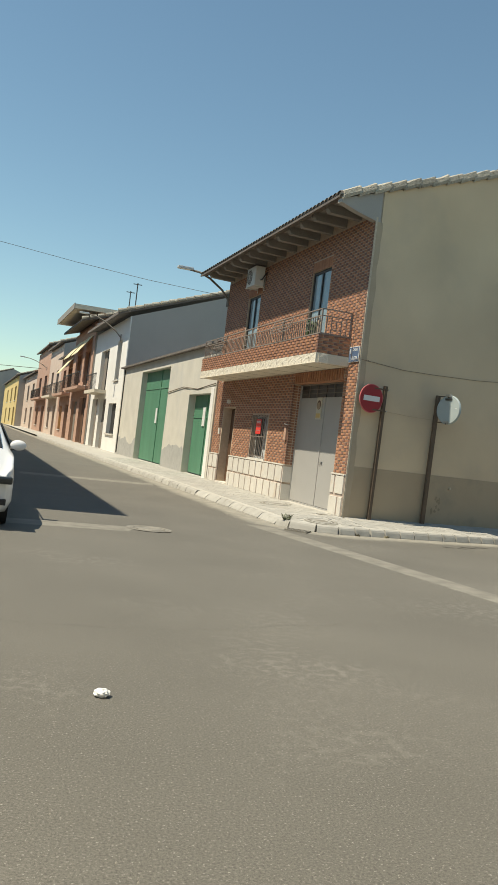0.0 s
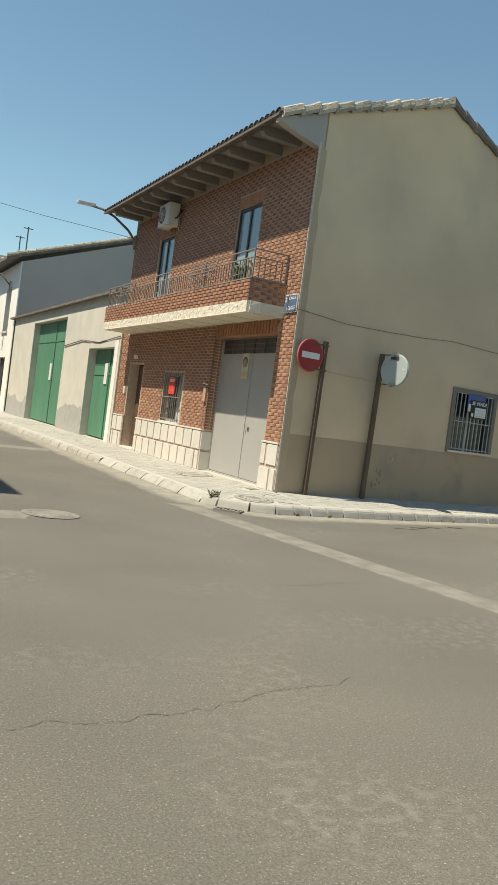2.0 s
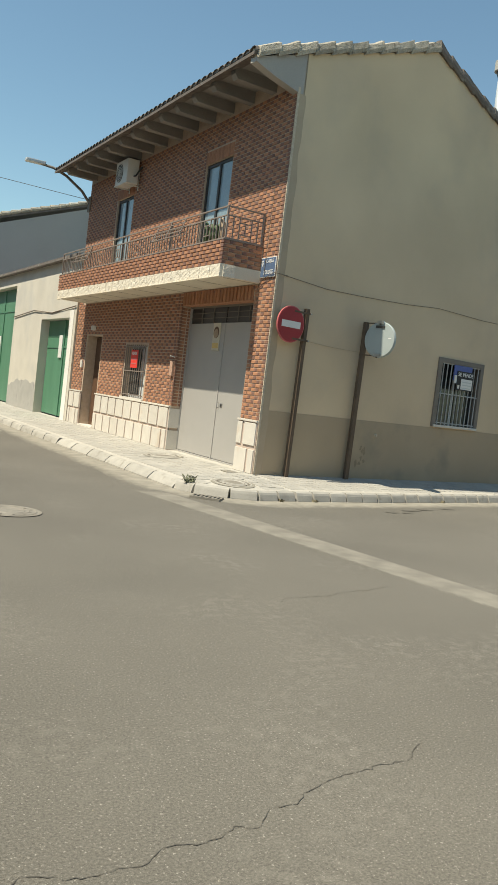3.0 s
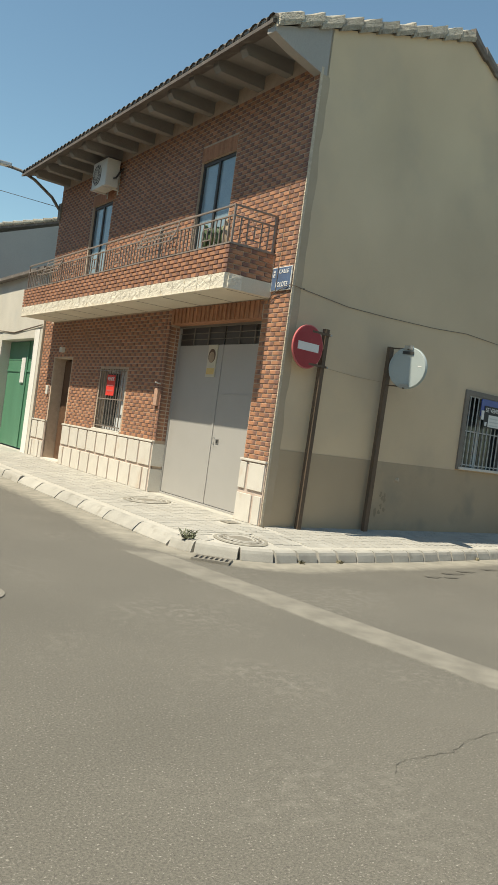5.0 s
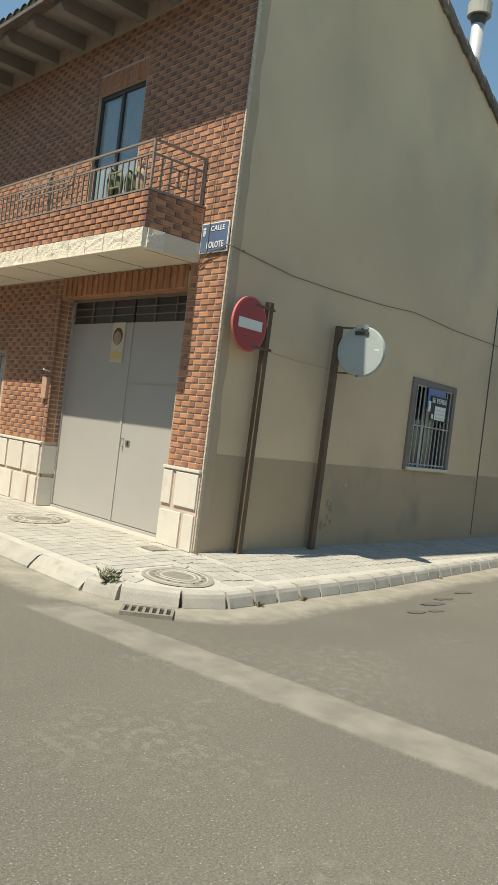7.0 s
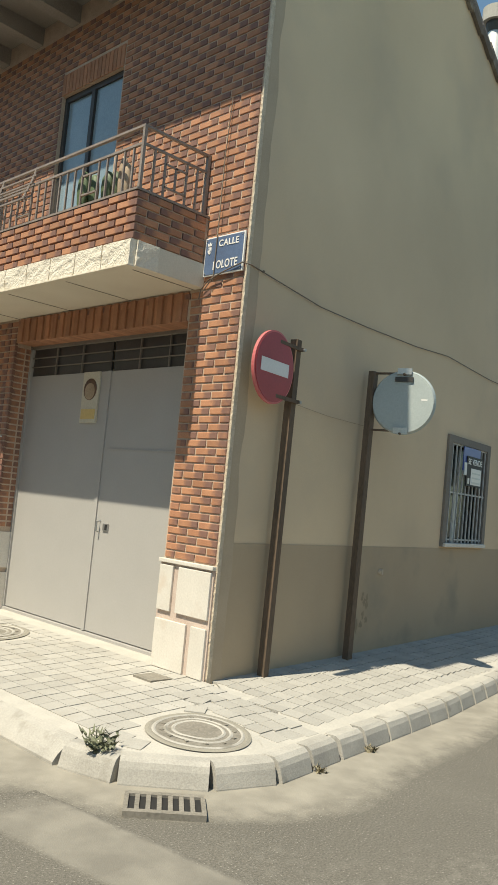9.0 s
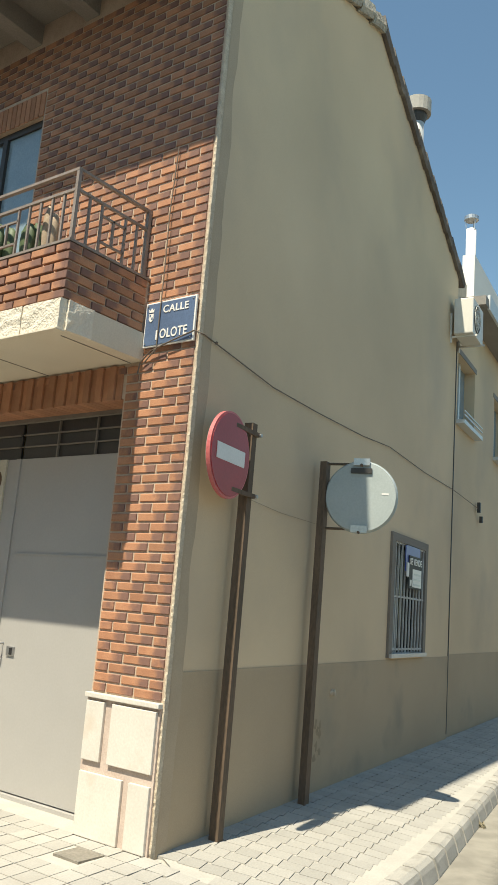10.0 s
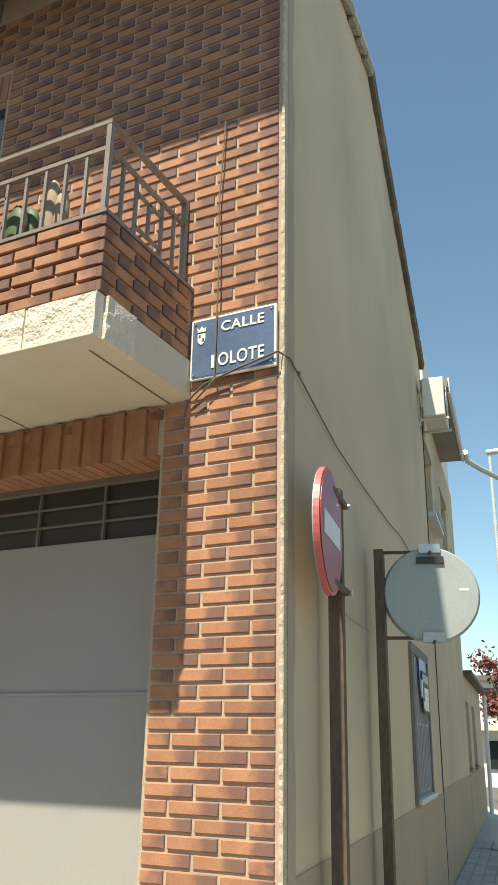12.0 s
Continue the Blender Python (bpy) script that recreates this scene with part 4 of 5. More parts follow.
prism(post, [LEANM @ Vector((a, b, 0.2)) for a, b in ((0.595, -0.13), (0.665, -0.13), (0.665, -0.06), (0.655, -0.06), (0.655, -0.12), (0.605, -0.12), (0.605, -0.06), (0.595, -0.06))],
      Vector((0, 0, 0)), LEANM.to_3x3() @ Vector((0, 0, 2.86)))
part("post", post, RUST, ns, "rusty channel post")
sc = Vector((7.86, 15.50, 2.755))
sn_dir = Vector((0.19, -0.98, 0)).normalized()
plate = part("plate", disc(bmesh.new(), sc, sn_dir, 0.30, 0.028, 48), RIM, ns, "pale red folded rim")
part("face", disc(bmesh.new(), sc + sn_dir * 0.016, sn_dir, 0.285, 0.006, 48), RED, plate, "red reflective face")
part("back", disc(bmesh.new(), sc - sn_dir * 0.017, sn_dir, 0.292, 0.006, 48), GRILLE, plate, "grey unpainted back")
side_v = Vector((0, 0, 1)).cross(sn_dir).normalized()
fr = Matrix((( side_v.x, sn_dir.x, 0, 0), (side_v.y, sn_dir.y, 0, 0), (0, 0, 1, 0), (0, 0, 0, 1)))
part("white_bar", bx(-0.21, 0.21, 0.019, 0.023, -0.055, 0.055, Matrix.Translation(sc) @ fr), WHITE, plate)
for z in (2.53, 2.98):
    br = part("clamp", bx(0.12, 0.67, -0.15, -0.13, z - 0.015, z + 0.015, SIDE), RUST, ns)
    part("bolt", disc(bmesh.new(), on_side(0.68, -0.14, z), (0, 1, 0), 0.014, 0.05, 8), STEEL, ns)

mr_ = thing("traffic_mirror", tuple(on_side(2.06, -0.08, 0.24)), "round traffic mirror with grey back on a rusty post", "traffic mirror")
post = bmesh.new()
box(post, 2.02, 2.11, -0.13, -0.07, 0.2, 3.05, LEANM)
part("post", post, RUST, mr_, "rusty square post")
ml_, mrr = Vector((9.63, 15.80, 2.75)), Vector((9.84, 15.20, 2.75))
mc = (ml_ + mrr) / 2
md = (mrr - ml_).normalized()
mn = Vector((md.y, -md.x, 0))
if mn.x > 0:
    mn = -mn
part("back_plate", tb([mc + mn * 0.03, mc + mn * 0.028, mc, mc - mn * 0.02], [0.24, 0.30, 0.315, 0.315], 48), MIRBACK, mr_, "grey galvanised back plate")
bm = bmesh.new()
tube(bm, [mc - mn * 0.02, mc - mn * 0.05, mc - mn * 0.075], [0.31, 0.22, 0.05], 40)
part("mirror", bm, plain("mirror", (0.8, 0.8, 0.8), 0.03, 1.0, 0.02), mr_, smooth=True)
top_post = on_side(2.07, -0.1, 0)
for z, q in ((3.035, 0.30), (2.47, -0.28)):
    part("arm", tb([(top_post.x, top_post.y, z), (mc.x, mc.y, z)], 0.012, 6), RUST, mr_)
    m4 = Matrix(((md.x, mn.x, 0, mc.x), (md.y, mn.y, 0, mc.y), (0, 0, 1, mc.z), (0, 0, 0, 1)))
    part("clamp", bx(-0.07, 0.07, 0.03, 0.05, q - 0.03, q + 0.03, m4), STEEL, mr_)
    part("clamp_bolt", disc(bmesh.new(), mc + Vector((0, 0, q - 0.03)) + mn * 0.05, mn, 0.012, 0.03, 8), RUST, mr_)
part("hood", bx(-0.09, 0.09, 0.031, 0.045, 0.20, 0.245, m4), ALU_DARK, mr_)
part("sticker", bx(0.18, 0.24, 0.029, 0.032, 0.02, 0.035, m4), WHITE, mr_)

# ---- side window with grille and sale sign ----
w4 = thing("window_4", tuple(on_side(5.1, 0, 1.36)), "grey framed side window behind a white steel grille", "window", kind="structure")
for a, b, c, d in ((WS[0] - 0.06, WS[0] + 0.05, WS[2] - 0.03, WS[3] + 0.05), (WS[1] - 0.05, WS[1] + 0.05, WS[2] - 0.03, WS[3] + 0.05)):
    part("surround", bx(a, b, -0.03, 0.10, c, d, SIDE), GREYF, w4)
part("surround", bx(WS[0] + 0.05, WS[1] - 0.05, -0.03, 0.10, WS[3] - 0.04, WS[3] + 0.05, SIDE), GREYF, w4)
part("window_sill", bx(WS[0] - 0.02, WS[1] + 0.02, -0.06, 0.10, WS[2] - 0.03, WS[2] + 0.015, SIDE, bevel=0.004), STONE, w4)
part("blind", bx(WS[0] + 0.05, WS[1] - 0.05, 0.16, 0.18, WS[2], WS[3] - 0.04, SIDE), GREYF, w4)
part("window_frame", bx(4.99, 5.07, 0.13, 0.16, WS[2], WS[3] - 0.04, SIDE), PLATE, w4)
part("pane", bx(WS[0] + 0.05, WS[0] + 0.66, 0.14, 0.15, WS[2], WS[3] - 0.04, SIDE), DARK_GLASS, w4)
part("pane", bx(WS[0] + 0.73, WS[1] - 0.05, 0.12, 0.13, WS[2], WS[3] - 0.04, SIDE), DARK_GLASS, w4)
for i in range(10):
    s = WS[0] + 0.11 + i * 0.125
    part("bar", bx(s - 0.008, s + 0.008, -0.02, -0.005, WS[2] + 0.02, WS[3] - 0.05, SIDE), GRILLE, w4)
for z in (1.42, 2.0, 2.6):
    part("cross_bar", bx(WS[0] + 0.05, WS[1] - 0.05, -0.012, -0.004, z - 0.01, z + 0.01, SIDE), GRILLE, w4)
ss = thing("for_sale_sign", tuple(on_side(5.3, -0.05, 2.1)), "black and white for sale sign tied to the grille", "sign")
part("blue_board", bx(4.78, 5.36, -0.040, -0.03, 2.30, 2.60, SIDE), plain("board_blue", (0.05, 0.085, 0.33), 0.4), ss)
part("board", bx(4.88, 5.42, -0.052, -0.042, 2.11, 2.49, SIDE), BLACK, ss)
STX = SIDE @ Matrix.Translation((5.15, -0.054, 2.42)) @ pose(0, 0, 0, 90, 0, 0)
lettering("lettering", "SE VENDE", 0.105, STX, WHITE, ss)
part("white_panel", bx(5.02, 5.38, -0.056, -0.052, 2.13, 2.34, SIDE), WHITE, ss)
for i in range(3):
    part("text_bar", bx(5.06, 5.34, -0.059, -0.056, 2.15 + i * 0.06, 2.17 + i * 0.06, SIDE), PLATE, ss)
part("small_white", bx(4.80, 4.87, -0.056, -0.042, 2.24, 2.40, SIDE), WHITE, ss)
part("arrow", bx(4.92, 4.98, -0.056, -0.052, 2.14, 2.21, SIDE), WHITE, ss)
SCUFF = plain("scuff", (0.29, 0.235, 0.16), 0.95)
rr = random.Random(9)
for i in range(9):
    cs, cz = 2.32 + 0.28 * rr.random(), 0.45 + 0.45 * rr.random()
    bm = bmesh.new()
    bm.faces.new([bm.verts.new(on_side(cs + (0.015 + 0.035 * rr.random()) * math.cos(a), -0.0085, cz + (0.02 + 0.04 * rr.random()) * math.sin(a))) for a in [k * math.pi / 6 for k in range(12)]])
    part("scuff", bm, SCUFF, house, "dark scuff on the tan base")
valve = thing("wall_spout", tuple(on_side(2.75, 0, 1.0)), "broken pale pipe stub in the tan base of the wall", "pipe stub")
part("stub", tb([on_side(2.75, 0.0, 1.05), on_side(2.76, -0.04, 1.05)], 0.03, 10), EDGE, valve)

# ---- rear house on the side street ----
rear = thing("rear_house", tuple(on_side(10, 0, 0.24)), "cream rendered house with two small upper windows", "house")
WA, WB = (7.26, 8.40, 4.68, 5.72), (9.95, 11.0, 4.65, 5.72)
part("wall", pierced(bmesh.new(), 7.022, 12.95, -0.1, 6.5, [WA, WB], 0.03, 0.33, SIDE), CREAM, rear)
part("dado", bx(7.022, 12.95, 0.024, 0.04, -0.1, 1.33, SIDE), DADO, rear)
for (a, b, z0, z1) in (WA, WB):
    w = part("window", bx(a, b, 0.20, 0.22, z0, z1, SIDE), GLASS, rear, "small window with a sill box")
    part("frame", bx(a, a + 0.06, 0.14, 0.20, z0, z1, SIDE), PLATE, w)
    part("frame", bx((a + b) / 2 - 0.04, (a + b) / 2 + 0.04, 0.14, 0.20, z0, z1, SIDE), PLATE, w)
    part("surround", bx(a - 0.08, b + 0.08, 0.02, 0.03, z1, z1 + 0.08, SIDE), SOFFIT, w)
    part("sill", bx(a - 0.05, b + 0.05, -0.10, 0.20, z0 - 0.06, z0, SIDE), PLATE, w)
    for z in (z0 + 0.06, z0 + 0.12):
        part("sill_rail", bx(a - 0.05, b + 0.05, -0.10, -0.085, z, z + 0.02, SIDE), PLATE, w)
part("soffit", bx(7.3, 10.6, -0.35, 0.05, 6.46, 6.60, SIDE), SOFFIT, rear)
part("fascia", bx(7.5, 10.6, -0.37, -0.33, 6.44, 6.68, SIDE), PLATE, rear)
part("gutter", tb([on_side(10.5, -0.40, 6.58), on_side(10.6, -0.40, 6.55), on_side(10.75, -0.42, 6.50), on_side(11.1, -0.62, 6.45), on_side(11.6, -0.9, 6.42)], 0.05, 8), PLATE, rear, "zinc gutter with outlet pipe")
part("brick_stub", bx(7.1, 7.75, 0.05, 0.5, 6.4, 6.98, SIDE), EDGE, rear)
part("parapet", bx(8.3, 12.95, 0.06, 0.26, 6.5, 7.75, SIDE), WHITEWASH, rear)
low = thing("low_building", tuple(on_side(16, 0, 0.2)), "low cream building with two shuttered windows and tiled edge", "house")
WL1, WL2 = (13.02, 14.0, 1.42, 2.6), (15.0, 16.2, 1.42, 2.6)
part("wall", pierced(bmesh.new(), 12.95, 19.0, -0.1, 3.05, [WL1, WL2], 0.03, 0.33, SIDE), CREAM, low)
part("dado", bx(12.95, 19.0, 0.022, 0.036, -0.1, 1.34, SIDE), DADO, low)
for a, b, z0, z1 in (WL1, WL2):
    part("window", bx(a, b, 0.12, 0.16, z0, z1, SIDE), GREYF, low)
    part("sill", bx(a - 0.04, b + 0.04, -0.02, 0.12, z0 - 0.05, z0, SIDE), SOFFIT, low)
part("eave", bx(12.95, 19.1, -0.12, 0.4, 3.05, 3.14, SIDE), ROOF, low)
part("downpipe", tb([on_side(18.9, -0.1, 3.0), on_side(18.9, -0.08, 0.3)], 0.05, 8), WHITE, low)
far = thing("end_house", (50, 24, 0), "white house at the far end of the side street", "house")
part("wall", bx(47, 56, 21.0, 34, -0.1, 4.8), WHITEWASH, far)
part("roof", bx(46.7, 56, 20.6, 34.3, 4.8, 5.05), ROOF, far)
for z in (0.8, 3.2):
    for yy in (21.8, 23.4, 25.2):
        part("window", bx(46.9, 47.0, yy, yy + 0.8, z, z + 1.25), DARK_GLASS, far)
part("balcony", bx(46.2, 47.0, 21.2, 26, 2.5, 2.7), SLAB, far)
sl = thing("street_lamp", (28.6, 18.2, 0), "tall pale steel street lamp at the end of the side street", "street lamp")
part("pole", tb([(28.6, 18.2, 0), (28.6, 18.2, 10.15)], [0.09, 0.05], 10), PLATE, sl)
part("head", bx(28.5, 28.75, 17.2, 18.3, 10.1, 10.22, bevel=0.04), PLATE, sl)


def tree(px, py, h, r, mat, label, seed):
    rr = random.Random(seed)
    t = thing("tree", (px, py, 0), label, "tree")
    bm = bmesh.new()
    tube(bm, [(px, py, 0), (px + 0.05, py, h * 0.3), (px, py + 0.05, h * 0.55)], [0.14, 0.1, 0.06], 8)
    tips = []
    for q in range(9):
        a = q * 2.4
        e = Vector((px + r * 0.7 * math.cos(a), py + r * 0.7 * math.sin(a), h * rr.uniform(0.6, 0.95)))
        tube(bm, [(px, py, h * (0.35 + 0.02 * q)), (Vector((px, py, h * 0.5)) + e) / 2, e], [0.05, 0.03, 0.01], 5)
        tips.append(e)
    part("trunk", bm, BROWN, t)
    vs, fs = [], []
    for q in range(1600):
        c = rr.choice(tips)
        p = c + Vector((rr.gauss(0, r * 0.28), rr.gauss(0, r * 0.28), rr.gauss(0, r * 0.25)))
        a = Vector((rr.uniform(-1, 1), rr.uniform(-1, 1), rr.uniform(-1, 1))).normalized() * 0.09
        b = a.cross(Vector((rr.uniform(-1, 1), rr.uniform(-1, 1), rr.uniform(-1, 1)))).normalized() * 0.05
        k = len(vs)
        vs += [p - a, p + b, p + a, p - b]
        fs.append((k, k + 1, k + 2, k + 3))
    me = bpy.data.meshes.new("crown")
    me.from_pydata(vs, [], fs)
    hang("crown", me, mat, t)["kind"] = "stuff"


tree(34.5, 19.3, 4.9, 0.9, REDLEAF, "small street tree with dark red leaves", 4)

# ---- neighbours along the street ----
shed = thing("walled_yard", (7.6, 34, 0.24), "old pale rendered street wall with stained base and two green gates", "wall")
G1, G2 = (32.6, 38.3, -0.1, 4.27), (26.3, 29.15, -0.1, 3.05)
part("wall", pierced(bmesh.new(), 25.78, 43.4, -0.1, 4.66, [G1, G2], -0.05, 0.3, FRONT), LIME, shed)
part("tile_edge", bx(FX - 0.22, FX + 0.5, 25.78, 43.4, 4.66, 4.74), ROOF, shed)
bm = bmesh.new()
prism(bm, [(FX + 0.3, 25.8, 4.74), (FX + 5, 25.8, 6.2), (FX + 5, 25.8, 4.7)], Vector((0, 0, 0)), Vector((0, 17.5, 0)))
part("roof", bm, ROOF, shed)
part("door_surround", bx(FX - 0.065, FX - 0.05, 25.95, 26.3, -0.1, 3.25), WHITEWASH, shed)
part("door_surround", bx(FX - 0.065, FX - 0.05, 26.3, 29.1, 3.05, 3.25), LIME, shed)
tagged(part("cable", tb([(FX - 0.08, 25.8, 3.35), (FX - 0.08, 28, 3.22), (FX - 0.08, 30, 3.35), (FX - 0.08, 32.55, 3.2)], 0.016, 6), CABLE, shed))
rr = random.Random(44)
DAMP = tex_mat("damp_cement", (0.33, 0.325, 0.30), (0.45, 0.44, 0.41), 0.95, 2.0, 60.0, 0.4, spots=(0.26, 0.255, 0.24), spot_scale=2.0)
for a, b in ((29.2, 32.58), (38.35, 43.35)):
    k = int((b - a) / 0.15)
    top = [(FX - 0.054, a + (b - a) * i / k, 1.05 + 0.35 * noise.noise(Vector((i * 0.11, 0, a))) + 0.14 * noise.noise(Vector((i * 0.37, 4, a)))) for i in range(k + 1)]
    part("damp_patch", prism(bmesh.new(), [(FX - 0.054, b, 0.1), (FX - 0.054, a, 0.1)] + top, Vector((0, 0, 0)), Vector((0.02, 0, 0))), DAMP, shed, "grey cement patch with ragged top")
for a, b, z1, nm in ((G1[0], G1[1], 4.25, 0), (G2[0], G2[1], 3.03, 1)):
    g = thing("green_gate", (FX, (a + b) / 2, 0.24), "tall green painted steel double gate" if nm == 0 else "green painted steel gate with wicket and posted notice", "gate", group="green gates")
    x = FX + 0.2
    mid = (a + b) / 2 - (0.35 if nm == 0 else 0.3)
    part("leaf", bx(x, x + 0.05, a + 0.03, mid - 0.01, 0.27, z1 - (0.75 if nm == 0 else 0.5)), GREEN, g)
    part("leaf", bx(x, x + 0.05, mid + 0.01, b - 0.03, 0.27, z1 - (0.75 if nm == 0 else 0.5)), GREEN, g)
    part("top_panel", bx(x, x + 0.05, a + 0.03, b - 0.03, z1 - (0.74 if nm == 0 else 0.49), z1), GREEN, g)
    part("stile", bx(x - 0.03, x, mid - 0.05, mid + 0.05, 0.27, z1), GREEN, g)
    part("rail", bx(x - 0.02, x, a + 0.05, b - 0.05, z1 - 0.8, z1 - 0.74), GREEN, g)
    part("notice", bx(x - 0.035, x - 0.02, mid + 0.1, mid + 0.42, 1.95, 2.6), WHITE, g)
part("lamp_post", bx(FX - 0.1, FX - 0.06, 42.8, 42.9, 0.3, 4.6), ALU_DARK, shed)


def row_house(name, y0, y1, h, wall_mat, label, openings, x=7.55, eave=0.4, roofmat=None, depth=9.0, balcony=(), awn=()):
    """A street house: facade with real openings, sunk doors and windows, eave and a pitched roof."""
    hs = thing(name, (x, (y0 + y1) / 2, 0.2), label, "house", group="row of street houses")
    m = Matrix(((0, 1, 0, x), (1, 0, 0, 0), (0, 0, 1, 0), (0, 0, 0, 1)))
    part("wall", pierced(bmesh.new(), y0, y1, -0.5, h, [o[:4] for o in openings], 0.0, 0.35, m), wall_mat, hs)
    bm = bmesh.new()
    top = h + depth * 0.18
    prism(bm, [(x + 0.05, y0 - 0.012, -0.5), (x + 0.05, y0 - 0.012, h), (x + depth / 2, y0 - 0.012, top), (x + depth, y0 - 0.012, h), (x + depth, y0 - 0.012, -0.5)], Vector((0, 0, 0)), Vector((0, 0.3, 0)))
    part("gable", bm, GREYR, hs)
    bm = bmesh.new()
    prism(bm, [(x - eave, y0, h), (x + depth / 2, y0, top + 0.05), (x + depth / 2, y0, top + 0.2), (x - eave, y0, h + 0.14)], Vector((0, 0, 0)), Vector((0, y1 - y0, 0)))
    rf = part("roof", bm, roofmat or ROOF, hs)
    k = int(depth / 2 / 0.4)
    for q in range(k):
        xx = x - eave + (depth / 2 + eave) * q / k
        zz = h + 0.14 + (top + 0.06 - h) * q / k
        part("verge_tile", tb([(xx, y0 + 0.02, zz + 0.05), (xx + 0.42, y0 + 0.02, zz + 0.03 + (top - h) / k)], [0.11, 0.08], 8), LICHEN, rf)
    for y_0, y_1, z0, z1, om in openings:
        w = part("door" if z0 < 0.5 else "window", bx(x + 0.22, x + 0.27, y_0, y_1, z0, z1), om, hs)
        part("frame", bx(x + 0.17, x + 0.22, (y_0 + y_1) / 2 - 0.05, (y_0 + y_1) / 2 + 0.05, z0, z1), ALU_DARK, w)
        if z0 > 0.5:
            part("sill", bx(x - 0.08, x + 0.2, y_0 - 0.1, y_1 + 0.1, z0 - 0.08, z0), STONE, w)
    for y_0, y_1, z in balcony:
        b = part("balcony", bx(x - 0.7, x, y_0, y_1, z - 0.2, z), SLAB if wall_mat != FARBRICK else FARBRICK, hs)
        part("rail", bx(x - 0.7, x - 0.66, y_0, y_1, z + 0.9, z + 0.95), ALU_DARK, b)
        q = y_0
        while q < y_1:
            part("baluster", bx(x - 0.69, x - 0.67, q, q + 0.025, z, z + 0.9), ALU_DARK, b)
            q += 0.35
    for y_0, y_1, z in awn:
        bm = bmesh.new()
        prism(bm, [(x, y_0, z), (x - 0.95, y_0, z - 1.3), (x - 0.95, y_0, z - 1.36), (x, y_0, z - 0.05)], Vector((0, 0, 0)), Vector((0, y_1 - y_0, 0)))
        part("awning", bm, AWNING, hs, "sun-bleached cloth awning")
    return hs


wh = row_house("white_house", 43.45, 55.2, 7.5, WHITEWASH, "whitewashed two-storey house with wide eaves and small balcony",
               [(44.9, 47.4, 1.2, 2.9, ALU_DARK), (48.6, 50.9, -0.1, 3.2, GREYF), (51.8, 54.0, -0.1, 3.25, GREYF), (49.4, 52.4, 3.7, 6.2, GREYF), (45.2, 46.6, 4.2, 6.4, GREYF)],
               eave=0.7, depth=18, balcony=((49.0, 53.5, 3.7),))
row_house("brick_house", 55.25, 66.0, 8.3, FARBRICK, "red brick house with balconies and cloth awnings",
          [(56.4, 59.6, -0.1, 3.4, BROWN), (61.0, 64.0, -0.1, 3.2, GREYF), (57.0, 59.0, 4.2, 6.6, ALU_DARK), (61.5, 63.5, 4.2, 6.6, ALU_DARK)],
          x=7.4, eave=1.0, balcony=((56.0, 65.0, 4.1),), awn=((56.2, 59.6, 7.6), (60.6, 64.4, 7.6)))
row_house("yellow_trim_house", 66.05, 76.0, 7.0, FARBRICK, "brick house with yellow trim and balcony",
          [(67.5, 70.0, -0.1, 3.0, BROWN), (72.0, 74.0, 0.9, 2.9, YELLOW), (67.8, 70.2, 4.0, 6.0, ALU_DARK), (72.0, 74.0, 4.0, 6.0, ALU_DARK)],
          balcony=((67.0, 75.0, 3.9),), awn=((67.5, 70.5, 6.8),))
row_house("pink_house", 76.05, 88.0, 8.6, PINKR, "pale pink rendered house with brown doors",
          [(78, 80, -0.1, 3.0, BROWN), (83, 85, 0.9, 2.9, GREYF), (78, 80, 4.0, 6.3, ALU_DARK), (83, 85, 4.0, 6.3, ALU_DARK)], balcony=((77.5, 86, 3.9),))
row_house("tall_brick_house", 88.05, 104.0, 9.3, FARBRICK, "tall red brick house with balcony",
          [(90, 93, -0.1, 3.0, BROWN), (97, 100, 0.9, 2.9, GREYF), (90, 93, 4.0, 6.3, ALU_DARK), (97, 100, 4.0, 6.3, ALU_DARK)], balcony=((89, 102, 3.9),))
row_house("grey_house", 104.05, 126.0, 7.2, PINKR, "low pale house far along the street",
          [(107, 110, -0.1, 3.0, GREYF), (116, 119, 0.9, 2.9, GREYF), (107, 110, 4.0, 6.0, ALU_DARK), (116, 119, 4.0, 6.0, ALU_DARK)])
row_house("ochre_house", 126.05, 175.0, 7.6, OCHRE, "ochre house at the bend of the street",
          [(130, 134, -0.1, 3.0, GREYF), (142, 146, 0.9, 2.9, GREYF), (130, 134, 4.0, 6.2, GREYF), (142, 146, 4.0, 6.2, GREYF), (156, 160, 4.0, 6.2, GREYF), (156, 160, 0.2, 3.0, GREYF)], x=6.6)
row_house("end_ochre_house", 176.0, 200.0, 9.0, OCHRE, "ochre house closing the far end of the street",
          [(180, 184, 1.0, 3.0, GREYF), (190, 194, 4.0, 6.0, GREYF)], x=2.0, depth=12)
cn = thing("roof_canopy", (7.0, 61, 8.9), "wide flat cream roof canopy over the brick house", "canopy")
part("slab", bx(5.9, 9.5, 55.6, 66.5, 9.1, 9.4), SLAB, cn)
part("edge", bx(5.85, 5.9, 55.6, 66.5, 9.05, 9.45), SOFFIT, cn)
part("wall", bx(7.6, 9.4, 55.8, 66.0, 8.3, 9.1), FARBRICK, cn)
for y0, z0 in ((56.5, 10.6), (59.0, 10.4)):
    an = thing("antenna", (10.0, y0, 9.2), "thin steel television antenna on a roof", "antenna")
    part("mast", tb([(10.0, y0, 9.0), (10.0, y0, z0 + 1.0)], 0.04, 6), ALU_DARK, an)
